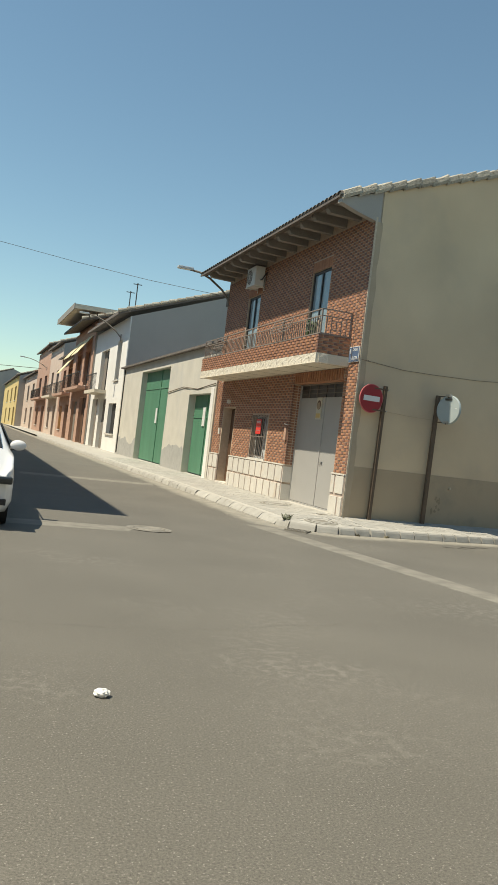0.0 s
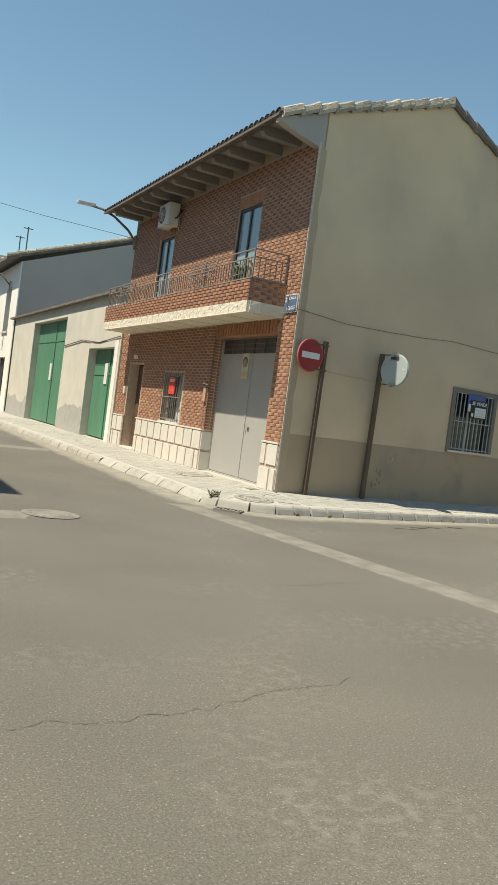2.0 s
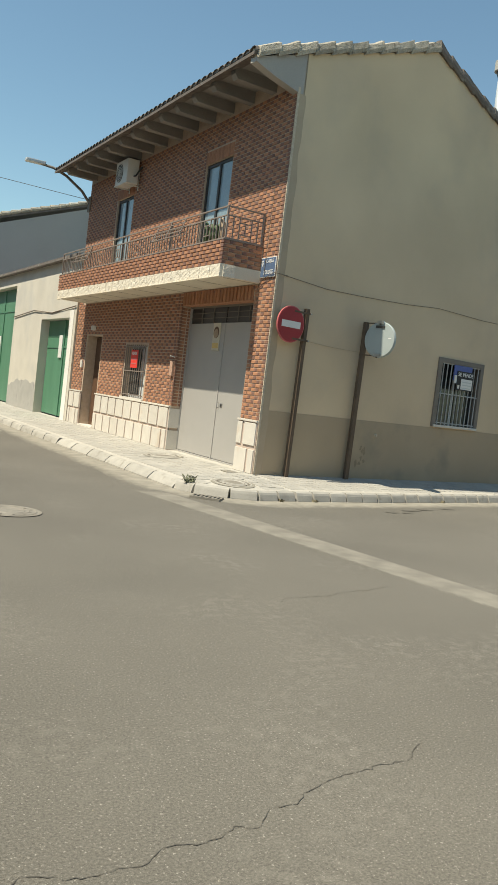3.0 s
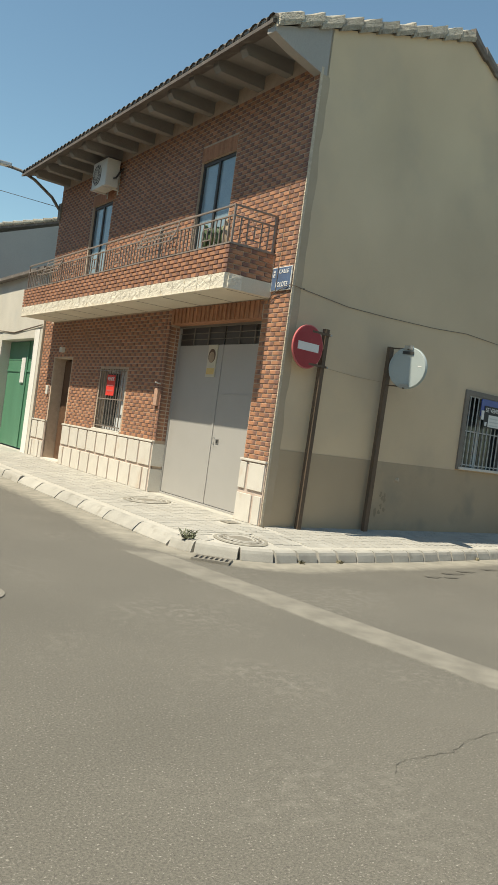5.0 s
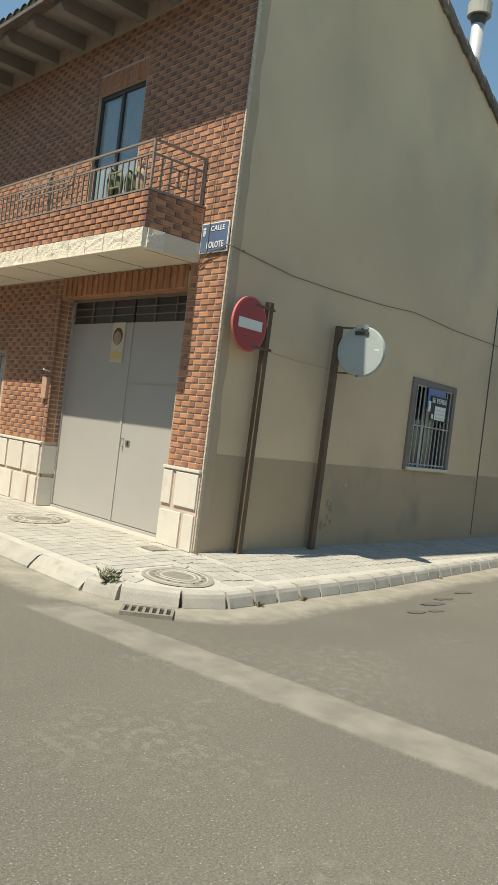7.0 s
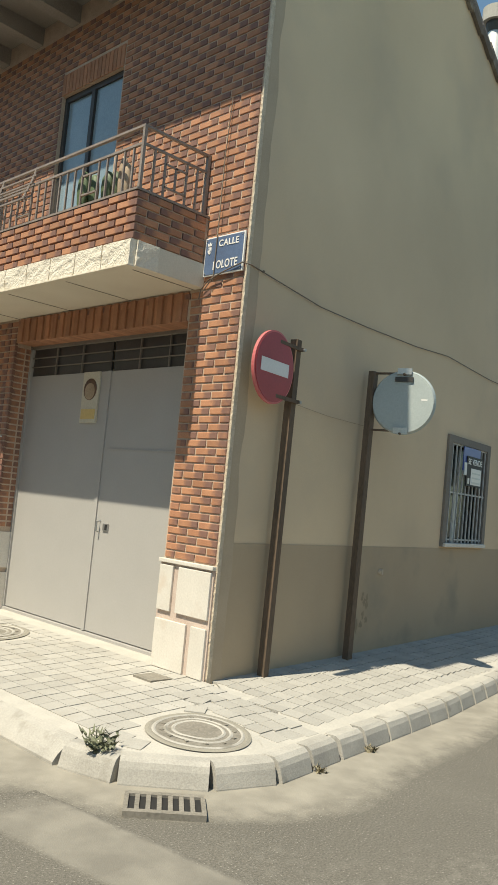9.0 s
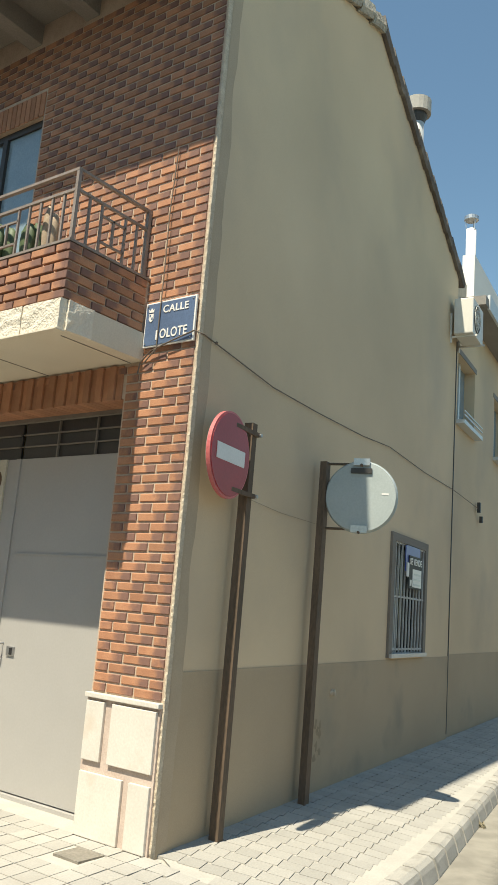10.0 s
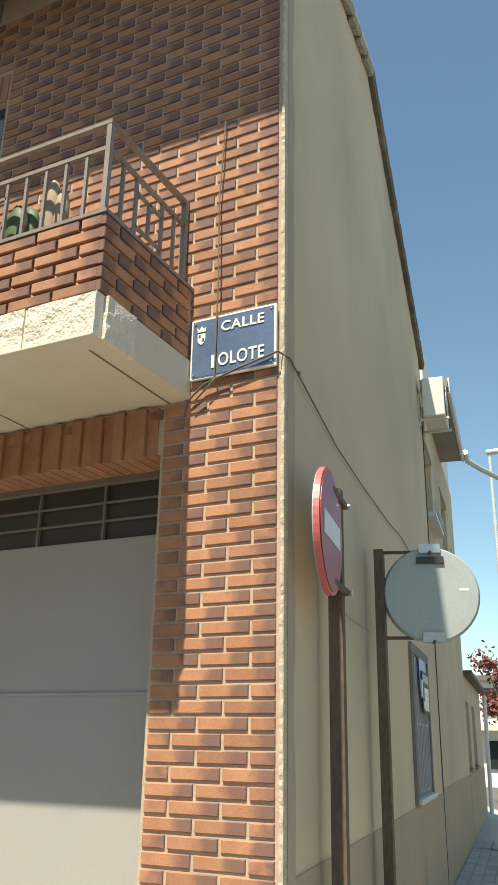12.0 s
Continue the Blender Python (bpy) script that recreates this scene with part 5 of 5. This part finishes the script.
    part("crossbar", tb([(9.7, y0, z0 + 0.9), (10.3, y0, z0 + 0.9)], 0.03, 5), ALU_DARK, an)


def wall_lamp(x, y, z, reach, rise):
    l = thing("street_lamp", (x, y, z), "curved steel street lamp arm fixed to a facade", "street lamp", group="wall street lamps")
    pts = [(x, y, z - 0.1), (x - 0.18 * reach, y + 0.1, z + 0.28 * rise), (x - 0.5 * reach, y + 0.3, z + 0.72 * rise), (x - 0.75 * reach, y + 0.45, z + 0.93 * rise), (x - reach, y + 0.55, z + rise)]
    part("arm", tb(pts, 0.035, 8), GREYF, l)
    part("head", bx(x - reach - 0.42, x - reach + 0.1, y + 0.45, y + 0.66, z + rise - 0.02, z + rise + 0.07, bevel=0.025), PLATE, l)
    part("wall_plate", bx(x - 0.04, x, y - 0.08, y + 0.08, z - 0.3, z + 0.1), GREYF, l)


wall_lamp(7.54, 25.72, 6.15, 1.25, 0.78)
wall_lamp(7.5, 45.6, 6.6, 1.9, 1.0)
wall_lamp(7.3, 88.6, 7.0, 2.4, 0.8)
wr = thing("overhead_wire", (7.5, 25.7, 6.3), "thin overhead wire crossing the street", "cable")
part("run", tb([(7.5, 25.9, 6.2), (5.0, 26.4, 6.38), (2.75, 26.85, 6.62), (0.3, 27.3, 6.93), (-2.0, 27.8, 7.3)], 0.007, 5), CABLE, wr)
wr = thing("overhead_wire", (7.5, 90, 7.0), "thin overhead wires far along the street", "cable")
part("run", tb([(7.2, 95.0, 7.2), (2.0, 94.0, 6.9), (-2.0, 93.0, 7.2)], 0.03, 5), CABLE, wr)

# plain buildings that close the place out of view
shade = thing("facing_building", (-6, 40, 0), "plain building across the street that throws its shade", "house")
part("wall", bx(-10, -2.05, 14.55, 130, -0.2, 9.0), PINKR, shade)
opp = thing("opposite_corner", (20, -8, 0), "plain pale building on the opposite corner", "house")
part("wall", bx(9.0, 30, -30, 5.0, -0.2, 6.5), CREAM, opp)
behind = thing("building_behind", (-8, -10, 0), "plain building behind the start of the walk", "house")
part("wall", bx(-14, -4.5, -40, 7, -0.2, 6.5), PINKR, behind)

# ---- street clutter ----
mh = thing("manhole_cover", (2.9, 12.7, 0), "round cast iron manhole cover in the asphalt", "manhole", group="manhole covers")


def manhole(ob, c, r, surface):
    """A cover of rings that follows the surface on which it lies."""
    def ring_mesh(r0, r1, h0, h1):
        bm = bmesh.new()
        rows = []
        for rad, h in ((r0, h0), ((r0 + r1) / 2, h1), (r1, h0)):
            rows.append([bm.verts.new((c[0] + rad * math.cos(a), c[1] + rad * math.sin(a), surface(c[0] + rad * math.cos(a), c[1] + rad * math.sin(a)) + h)) for a in [k * math.pi / 24 for k in range(48)]])
        for p, q in zip(rows, rows[1:]):
            for k in range(48):
                bm.faces.new((p[k], p[(k + 1) % 48], q[(k + 1) % 48], q[k]))
        return bm
    part("frame_ring", ring_mesh(r * 0.86, r, 0.002, 0.006), BAND if c[0] > 6.5 else IRON, ob)
    part("cover", ring_mesh(0.004, r * 0.85, 0.003, 0.004), IRON, ob)
    for rad in (0.80, 0.58, 0.44):
        part("ridge", ring_mesh(r * rad, r * rad + 0.025, 0.004, 0.009), KERB if c[0] > 6.5 else IRON, ob)
    for k in range(12):
        a = k * math.pi / 6
        x, y = c[0] + r * 0.69 * math.cos(a), c[1] + r * 0.69 * math.sin(a)
        part("stud", bx(x - 0.012, x + 0.012, y - 0.012, y + 0.012, surface(x, y), surface(x, y) + 0.008), IRON, ob)


manhole(mh, (2.88, 12.72), 0.36, lambda x, y: 0.007)
mp_ = thing("manhole_cover", (6.66, 14.70, 0.17), "round cast iron manhole cover with rings in the pavement corner", "manhole", group="manhole covers")
manhole(mp_, (6.72, 14.76), 0.34, pav_z)
mq = thing("manhole_cover", (7.0, 18.03, 0.2), "round dark cover in the pavement before the garage", "manhole", group="manhole covers")
manhole(mq, (7.0, 18.03), 0.38, pav_z)
sgr = thing("pavement_drain", (7.28, 15.92, 0.22), "small rusty square drain cover in the pavement", "drain")
part("cover", bx(7.17, 7.39, 15.81, 16.03, pav_z(7.28, 15.9) - 0.02, pav_z(7.28, 15.9) + 0.003), IRON, sgr)
# gully grate at the corner kerb
gg = thing("gully_grate", (6.02, 14.2, 0), "cast iron gully grate with seven slots beside the kerb", "grate")
GM = Matrix.Translation((6.06, 14.27, 0.012)) @ pose(0, 0, 0, 0, 0, -40) @ Matrix.Diagonal((0.72, 0.85, 1, 1))
part("frame", bx(-0.30, 0.30, -0.22, -0.17, -0.02, 0.022, GM), IRON, gg)
part("frame", bx(-0.30, 0.30, 0.08, 0.13, -0.02, 0.022, GM), IRON, gg)
part("pit", bx(-0.29, 0.29, -0.17, 0.08, -0.02, 0.008, GM), BLACK, gg)
for i in range(8):
    x = -0.285 + i * 0.0814
    part("bar", bx(x - 0.017, x + 0.017, -0.17, 0.08, 0.0, 0.02, GM), IRON, gg)
# crushed paper
lit = bmesh.new()
bmesh.ops.create_icosphere(lit, subdivisions=3, radius=1)
for v in lit.verts:
    k = 1 + 0.35 * noise.noise(v.co * 2.3)
    v.co = Vector((0.885 + v.co.x * 0.044 * k, 4.60 + v.co.y * 0.04 * k, 0.022 + v.co.z * 0.024 * k))
single("crumpled_paper", lit, WHITE, "crumpled white paper lying on the asphalt", "litter")


# weeds
def weed(px, py, pz, h, n, seed, label, mat=None):
    rr = random.Random(seed)
    w = thing("weed", (px, py, pz), label, "weed", group="weeds by the kerb")
    vs, fs = [], []
    for q in range(n):
        a = rr.uniform(0, 6.28)
        lean = rr.uniform(0.1, 0.8)
        hh = h * rr.uniform(0.5, 1.0)
        d = Vector((math.cos(a), math.sin(a), 0))
        sd = Vector((-d.y, d.x, 0)) * rr.uniform(0.006, 0.012)
        pb = Vector((px + rr.gauss(0, 0.02), py + rr.gauss(0, 0.02), pz))
        for e in range(3):
            c = pb + d * lean * hh * (0.3 + 0.3 * e) + Vector((0, 0, hh * (0.3 + 0.33 * e)))
            k = len(vs)
            vs += [c - sd * 2 - Vector((0, 0, 0.03)), c + sd * 2, c + d * 0.03 + Vector((0, 0, 0.03)), c - d * 0.02 + sd]
            fs.append((k, k + 1, k + 2, k + 3))
    me = bpy.data.meshes.new("leaves")
    me.from_pydata(vs, [], fs)
    hang("leaves", me, mat or LEAF, w)


weed(6.02, 14.84, 0.08, 0.17, 60, 1, "small green weed growing from the kerb joint")
rw = random.Random(12)
for i in (0, 2, 5):
    q = 0.12 + 0.12 * i + 0.04 * rw.random()
    p = KL[4].lerp(KL[5], min(q * 1.1, 1)) if i < 4 else KL[5].lerp(KL[6], (i - 3) * 0.16)
    weed(p.x + 0.02, p.y - 0.05, 0.0, 0.035, 14, 20 + i, "dry tuft of weed at the foot of the kerb", DRYWEED)

# cracks in the asphalt: thin flat strips, the shade inside put into the colour
STAIN = plain("oil_stain", (0.105, 0.098, 0.083), 0.8)
CRACK = plain("crack_shadow", (0.08, 0.074, 0.063), 0.95)


def crack(pts, seed, w=0.012):
    rr = random.Random(seed)
    bm = bmesh.new()
    prev = None
    for a, b in zip(pts, pts[1:]):
        a, b = Vector(a), Vector(b)
        n = max(2, int((b - a).length / 0.025))
        for i in range(n):
            p = a.lerp(b, i / n)
            q = Vector((p.x * 2.2, p.y * 2.2, seed))
            p = p + Vector((rr.gauss(0, 0.004), 0.10 * noise.noise(q) + 0.05 * noise.noise(q * 3.7) + rr.gauss(0, 0.006)))
            ww = w * rr.uniform(0.1, 0.75)
            v = (bm.verts.new((p.x, p.y - ww, 0.003)), bm.verts.new((p.x, p.y + ww, 0.003)))
            if prev:
                bm.faces.new((prev[0], prev[1], v[1], v[0]))
            prev = v
    single("asphalt_crack", bm, CRACK, "long thin crack across the asphalt", "crack", kind="structure")


crack([(-1.5, 6.6), (0.2, 6.35), (1.21, 6.22), (2.12, 6.30), (2.9, 6.55), (3.4, 6.7)], 1, 0.004)
crack([(4.05, 9.1), (4.8, 9.25), (5.6, 9.45)], 2, 0.004)
# damp dark patches in the side street and pale stone chips
for i, (px, py, rx, ry) in enumerate(((8.9, 13.62, 0.14, 0.06), (9.5, 13.85, 0.22, 0.08), (9.9, 14.0, 0.18, 0.06), (10.6, 14.2, 0.2, 0.06), (9.2, 13.6, 0.12, 0.05))):
    bm = bmesh.new()
    rr = random.Random(i)
    bm.faces.new([bm.verts.new((px + rx * rr.uniform(0.6, 1.1) * math.cos(a), py + ry * rr.uniform(0.6, 1.1) * math.sin(a), 0.006)) for a in [k * math.pi / 10 for k in range(20)]])
    single("oil_stain", bm, STAIN, "dark oil stain on the asphalt by the kerb", "stain", group="oil stains", kind="structure")
rr = random.Random(31)
vs, fs = [], []
for i in range(500):
    px, py = rr.uniform(-1.5, 9), rr.uniform(1.5, 14)
    r = rr.uniform(0.002, 0.006)
    k = len(vs)
    vs += [(px - r, py - r, 0.0), (px + r, py - r * 0.7, 0.0), (px + r * 0.8, py + r, 0.0), (px - r * 0.7, py + r, 0.0), (px, py, r * 1.2)]
    fs += [(k, k + 1, k + 4), (k + 1, k + 2, k + 4), (k + 2, k + 3, k + 4), (k + 3, k, k + 4)]
me = bpy.data.meshes.new("stone_chips")
me.from_pydata(vs, [], fs)
tagged(hang("stone_chips", me, BAND), "loose pale stone chips on the asphalt", "gravel", kind="stuff")


# ---- parked car ----
def car():
    c = thing("car", (-0.3, 13.6, 0), "white parked hatchback facing down the street", "car")
    y0, w, xc = 11.3, 0.86, -0.14
    # stations from the nose back: (distance, half width, bottom, belt height, roof height)
    st = ((0.0, 0.55, 0.35, 0.58, 0.60), (0.12, 0.72, 0.22, 0.68, 0.70), (0.45, 0.84, 0.20, 0.80, 0.82), (1.0, 0.87, 0.20, 0.92, 0.95), (1.35, 0.87, 0.20, 0.95, 1.05),
          (2.0, 0.87, 0.20, 0.97, 1.42), (2.7, 0.87, 0.20, 0.98, 1.48), (3.5, 0.86, 0.20, 0.99, 1.40), (3.95, 0.80, 0.24, 0.98, 1.10), (4.1, 0.68, 0.35, 0.80, 0.85))
    bm = bmesh.new()
    rings = []
    for d, hw, b, belt, top in st:
        tw = hw * (0.72 if top > belt + 0.2 else 0.86)
        prof = [(hw * 0.92, b), (hw, b + 0.15), (hw, (b + belt) / 2 + 0.08), (hw * 0.97, belt), (tw, top - 0.04), (tw * 0.8, top)]
        prof = prof + [(-q, z) for q, z in prof[::-1]]
        rings.append([bm.verts.new((xc + q, y0 + d, z)) for q, z in prof])
    for p, q in zip(rings, rings[1:]):
        for k in range(12):
            bm.faces.new((p[k], p[(k + 1) % 12], q[(k + 1) % 12], q[k]))
    bm.faces.new(rings[0])
    bm.faces.new(rings[-1][::-1])
    bmesh.ops.subdivide_edges(bm, edges=bm.edges[:], cuts=2, smooth=0.6, use_grid_fill=True)
    part("body", bm, CAR_PAINT, c, smooth=True)
    for sgn in (-1, 1):
        bm = bmesh.new()
        pts = ((sgn * 0.845 + xc, y0 + 1.55, 1.0), (sgn * 0.845 + xc, y0 + 3.4, 1.02), (sgn * 0.66 + xc, y0 + 3.2, 1.36), (sgn * 0.65 + xc, y0 + 2.15, 1.38))
        prism(bm, pts, Vector((0, 0, 0)), Vector((sgn * 0.02, 0, 0)))
        part("side_window", bm, DARK_GLASS, c)
        part("headlight", bx(xc + sgn * 0.72 - 0.10, xc + sgn * 0.72 + 0.09, y0 + 0.02, y0 + 0.30, 0.60, 0.70, bevel=0.03), DARK_GLASS, c)
        mirror = bmesh.new()
        bmesh.ops.create_uvsphere(mirror, u_segments=16, v_segments=10, radius=1)
        for v in mirror.verts:
            v.co = Vector((xc + sgn * 0.92 + v.co.x * 0.12, y0 + 1.6 + v.co.y * 0.07, 1.08 + v.co.z * 0.08))
        part("wing_mirror", mirror, CAR_PAINT, c, smooth=True)
        part("mirror_stalk", tb([(xc + sgn * 0.80, y0 + 1.65, 1.0), (xc + sgn * 0.90, y0 + 1.62, 1.04)], 0.025, 6), BLACK, c)
        for d in (0.75, 3.25):
            x = xc + sgn * 0.71
            wh = part("wheel", tb([(x - 0.1, y0 + d, 0.31), (x + 0.1, y0 + d, 0.31)], 0.31, 28), TYRE, c)
            part("rim", tb([(x - 0.105, y0 + d, 0.31), (x + 0.105, y0 + d, 0.31)], 0.19, 20), STEEL, wh)
    part("windscreen", prism(bmesh.new(), ((xc - 0.68, y0 + 1.33, 1.02), (xc + 0.68, y0 + 1.33, 1.02), (xc + 0.58, y0 + 1.95, 1.40), (xc - 0.58, y0 + 1.95, 1.40)), Vector((0, 0, 0)), Vector((0, -0.02, 0.02))), DARK_GLASS, c)
    part("grille", bx(xc - 0.4, xc + 0.4, y0 - 0.01, y0 + 0.03, 0.36, 0.50, bevel=0.01), BLACK, c)
    part("bumper_slot", bx(xc + 0.45, xc + 0.75, y0 + 0.04, y0 + 0.14, 0.32, 0.40, bevel=0.01), BLACK, c)


car()

# ---- plinth stones ----
plinth = thing("plinth", (FX, 20, 0.24), "white stone slab plinth with pinkish joints along the facade", "plinth", kind="structure")
runs = ((15.60, 16.25), (19.15, 23.67), (24.80, 25.74))
for a, b in runs:
    part("plinth_bed", bx(FX - 0.028, FX + 0.012, a, b, 0.1, 1.09), STONE_JOINT, plinth)
    part("cap", bx(FX - 0.055, FX + 0.01, a - 0.005, b + 0.005, 1.09, 1.12, bevel=0.004), STONE, plinth)
    if b - a < 0.7:
        cells = (((a + 0.015, a + 0.40, 0.70, 1.07), (a + 0.47, b - 0.015, 0.70, 1.07), (a + 0.015, a + 0.19, 0.24, 0.63), (a + 0.25, b - 0.015, 0.24, 0.63)))
    else:
        cells = []
        n = round((b - a) / 0.50)
        for r, (z0, z1) in enumerate(((0.68, 1.07), (0.24, 0.63))):
            y = a
            while y < b - 0.05:
                w = 0.50 if y > a or r == 0 else 0.25
                cells.append((y + 0.03, min(b, y + w) - 0.03, z0, z1))
                y += w
    for y0, y1, z0, z1 in cells:
        if y1 - y0 > 0.03:
            part("slab", bx(FX - 0.05, FX - 0.028, y0, y1, z0, z1, bevel=0.005), STONE, plinth)
# reveal faces of the garage opening are faced in stone too
part("reveal_slab", bx(FX - 0.028, 7.76, 19.13, 19.152, 0.24, 0.63), STONE, plinth)
part("reveal_slab", bx(FX - 0.028, 7.76, 19.13, 19.152, 0.68, 1.07), STONE, plinth)

# ---- bricks ----
PITCH, LEN, GAP = 0.0663, 0.25, 0.0145


def brick_mesh(length):
    bm = bmesh.new()
    uv = bm.loops.layers.uv.new("UVMap")
    h, b = PITCH - GAP, 0.004
    o = [bm.verts.new(p) for p in ((0.03, 0, 0), (0.03, length, 0), (0.03, length, h), (0.03, 0, h))]
    m = [bm.verts.new(p) for p in ((b, 0, 0), (b, length, 0), (b, length, h), (b, 0, h))]
    f = [bm.verts.new(p) for p in ((0, b, b), (0, length - b, b), (0, length - b, h - b), (0, b, h - b))]
    for q, w in ((o, m), (m, f)):
        for k in range(4):
            bm.faces.new((q[k], q[(k + 1) % 4], w[(k + 1) % 4], w[k]))
    bm.faces.new(f)
    bmesh.ops.recalc_face_normals(bm, faces=bm.faces[:])
    for fc in bm.faces:
        for lp in fc.loops:
            lp[uv].uv = (1 - lp.vert.co.y / LEN if length > 0.2 else (1 - lp.vert.co.y / LEN) * 0.5 + 0.25, lp.vert.co.z)
    me = bpy.data.meshes.new("brick")
    bm.to_mesh(me)
    bm.free()
    me.materials.append(BRICK)
    return me


FULL, HALF = brick_mesh(LEN - GAP), brick_mesh(LEN / 2 - GAP)


def courses(u0, u1, v0, v1, holes):
    """Cells of a running bond: (u, v, full)."""
    out = []
    rows = int((v1 - v0 + 0.002) / PITCH)
    for r in range(rows):
        v = v0 + r * PITCH
        u = u0
        first = r % 2 == 1
        while u < u1 - 0.06:
            L = LEN / 2 if first else LEN
            first = False
            if u + L > u1 + 0.02:
                L = LEN / 2
            spans = [(u, L)]
            hit = [h for h in holes if u + L > h[0] + 0.01 and u < h[1] - 0.01 and v + PITCH > h[2] + 0.01 and v < h[3] - 0.01]
            if hit and L > 0.2:
                spans = [(u, L / 2), (u + L / 2, L / 2)]
            for a, l in spans:
                if not any(a + l * 0.6 > h[0] and a + l * 0.4 < h[1] and v + PITCH > h[2] + 0.01 and v < h[3] - 0.01 for h in holes):
                    out.append((a, v, l > 0.2))
            u += L
    return out


def joined_bricks(name, cells, place, parent):
    vs, fs, uvs = [], [], []
    src = {}
    for key, me in ((True, FULL), (False, HALF)):
        src[key] = ([v.co.copy() for v in me.vertices], [tuple(p.vertices) for p in me.polygons], [tuple(d.uv) for d in me.uv_layers[0].data])
    for u, v, full in cells:
        m = place(u, v)
        k = len(vs)
        a, b, c = src[full]
        vs += [m @ p for p in a]
        fs += [tuple(i + k for i in q) for q in b]
        uvs += c
    me = bpy.data.meshes.new(name)
    me.from_pydata(vs, [], fs)
    layer = me.uv_layers.new(name="UVMap")
    layer.data.foreach_set("uv", [x for q in uvs for x in q])
    ob = hang(name, me, BRICK, parent)
    ob["kind"] = "stuff"
    return ob


rb = random.Random(17)


def on_front(x):
    return lambda u, v: Matrix.Translation((x + rb.uniform(-0.002, 0.002), u + GAP / 2, v + GAP / 2))


bh = [(h[0], h[1], h[2], h[3] + (0.24 if h[2] > 3 else 0.0)) for h in HOLES]
low_cells = courses(15.615, 25.74, 1.125, 6.62, bh + [(16.12, 25.3, 3.40, 3.75), (16.25, 19.15, 3.1, 3.30)])
near = [c for c in low_cells if c[0] < 17.0 and c[1] < 5.6]
near = sorted(near, key=lambda c: c[0] + 0.15 * c[1])[:300]
rest = sorted(set(low_cells) - set(near))
pf = on_front(FX - 0.010)
for u, v, full in near:
    hang("brick", FULL if full else HALF, BRICK, front_wall, m=pf(u, v))
joined_bricks("brick_field", rest, pf, front_wall)
pcells = courses(BY0 + 0.012, BY1, 3.604, 4.0, [])
pp = on_front(BX)
for u, v, full in [c for c in pcells if c[0] < 19]:
    hang("brick", FULL if full else HALF, BRICK, parapet, m=pp(u, v))
joined_bricks("brick_field", [c for c in pcells if c[0] >= 19], pp, parapet)


def on_end(u, v):
    return Matrix.Translation((BX + 0.003 + u, BY0 - 0.002, v + GAP / 2)) @ pose(0, 0, 0, 0, 0, 90) @ Matrix.Diagonal((1, -1, 1, 1))


joined_bricks("brick_field", courses(0.0, 0.775, 3.604, 4.0, []), on_end, pend)
# garage reveals
joined_bricks("brick_field", courses(0.0, 0.20, 1.125, 3.13, []), lambda u, v: Matrix.Translation((FX + 0.02 + u, 19.147, v)) @ pose(0, 0, 0, 0, 0, 90) @ Matrix.Diagonal((1, -1, 1, 1)), front_wall)

# ---- pavement tiles ----
TS = 0.15
tile = bmesh.new()
box(tile, -TS / 2 + 0.004, TS / 2 - 0.004, -TS / 2 + 0.004, TS / 2 - 0.004, -0.02, 0.0)
tile_me = bpy.data.meshes.new("tile")
tile.to_mesh(tile_me)
tile.free()
tile_me.materials.append(TILE)
cells = []


def tilt_at(x, y, a):
    e = 0.05
    z = pav_z(x, y)
    gx, gy = (pav_z(x + e, y) - pav_z(x - e, y)) / (2 * e), (pav_z(x, y + e) - pav_z(x, y - e)) / (2 * e)
    nrm = Vector((-gx, -gy, 1)).normalized()
    return Matrix.Translation((x, y, z + rb.uniform(-0.0015, 0.0015))) @ nrm.to_track_quat("Z", "Y").to_matrix().to_4x4() @ pose(0, 0, 0, 0, 0, a)


def inside(x, y):
    for a, b in zip(KL, KL[1:]):
        e = (b - a).normalized()
        if (Vector((x, y)) - a).dot(Vector((-e.y, e.x))) < 0.21:
            return False
    return True


covers = ((6.72, 14.76, 0.40), (7.0, 18.03, 0.42), (7.28, 15.92, 0.16))
for i in range(11):
    for j in range(156):
        x, y = 6.10 + i * TS, 14.35 + j * TS
        if x < FX - 0.03 and inside(x, y) and not any((x - a) ** 2 + (y - b) ** 2 < r * r for a, b, r in covers):
            cells.append((x, y, 0.0))
inv = SIDE.inverted()
for i in range(100):
    for j in range(11):
        s, d = -1.55 + i * TS, -0.06 - j * TS
        p = on_side(s, d, 0)
        if p.x < FX + 0.06:
            continue
        ok = inside(p.x, p.y)
        if ok and not any((p.x - a) ** 2 + (p.y - b) ** 2 < r * r for a, b, r in covers):
            cells.append((p.x, p.y, 9.0))
key = lambda c: (c[0] - 6.8) ** 2 + (c[1] - 15.2) ** 2
cells.sort(key=key)
for x, y, a in cells[:300]:
    hang("tile", tile_me, TILE, pavement, m=tilt_at(x, y, a))
vs, fs = [], []
tv, tf = [v.co.copy() for v in tile_me.vertices], [tuple(p.vertices) for p in tile_me.polygons]
for x, y, a in cells[300:]:
    m = tilt_at(x, y, a)
    k = len(vs)
    vs += [m @ v for v in tv]
    fs += [tuple(i + k for i in q) for q in tf]
me = bpy.data.meshes.new("tile_field")
me.from_pydata(vs, [], fs)
hang("tile_field", me, TILE, pavement)["kind"] = "stuff"
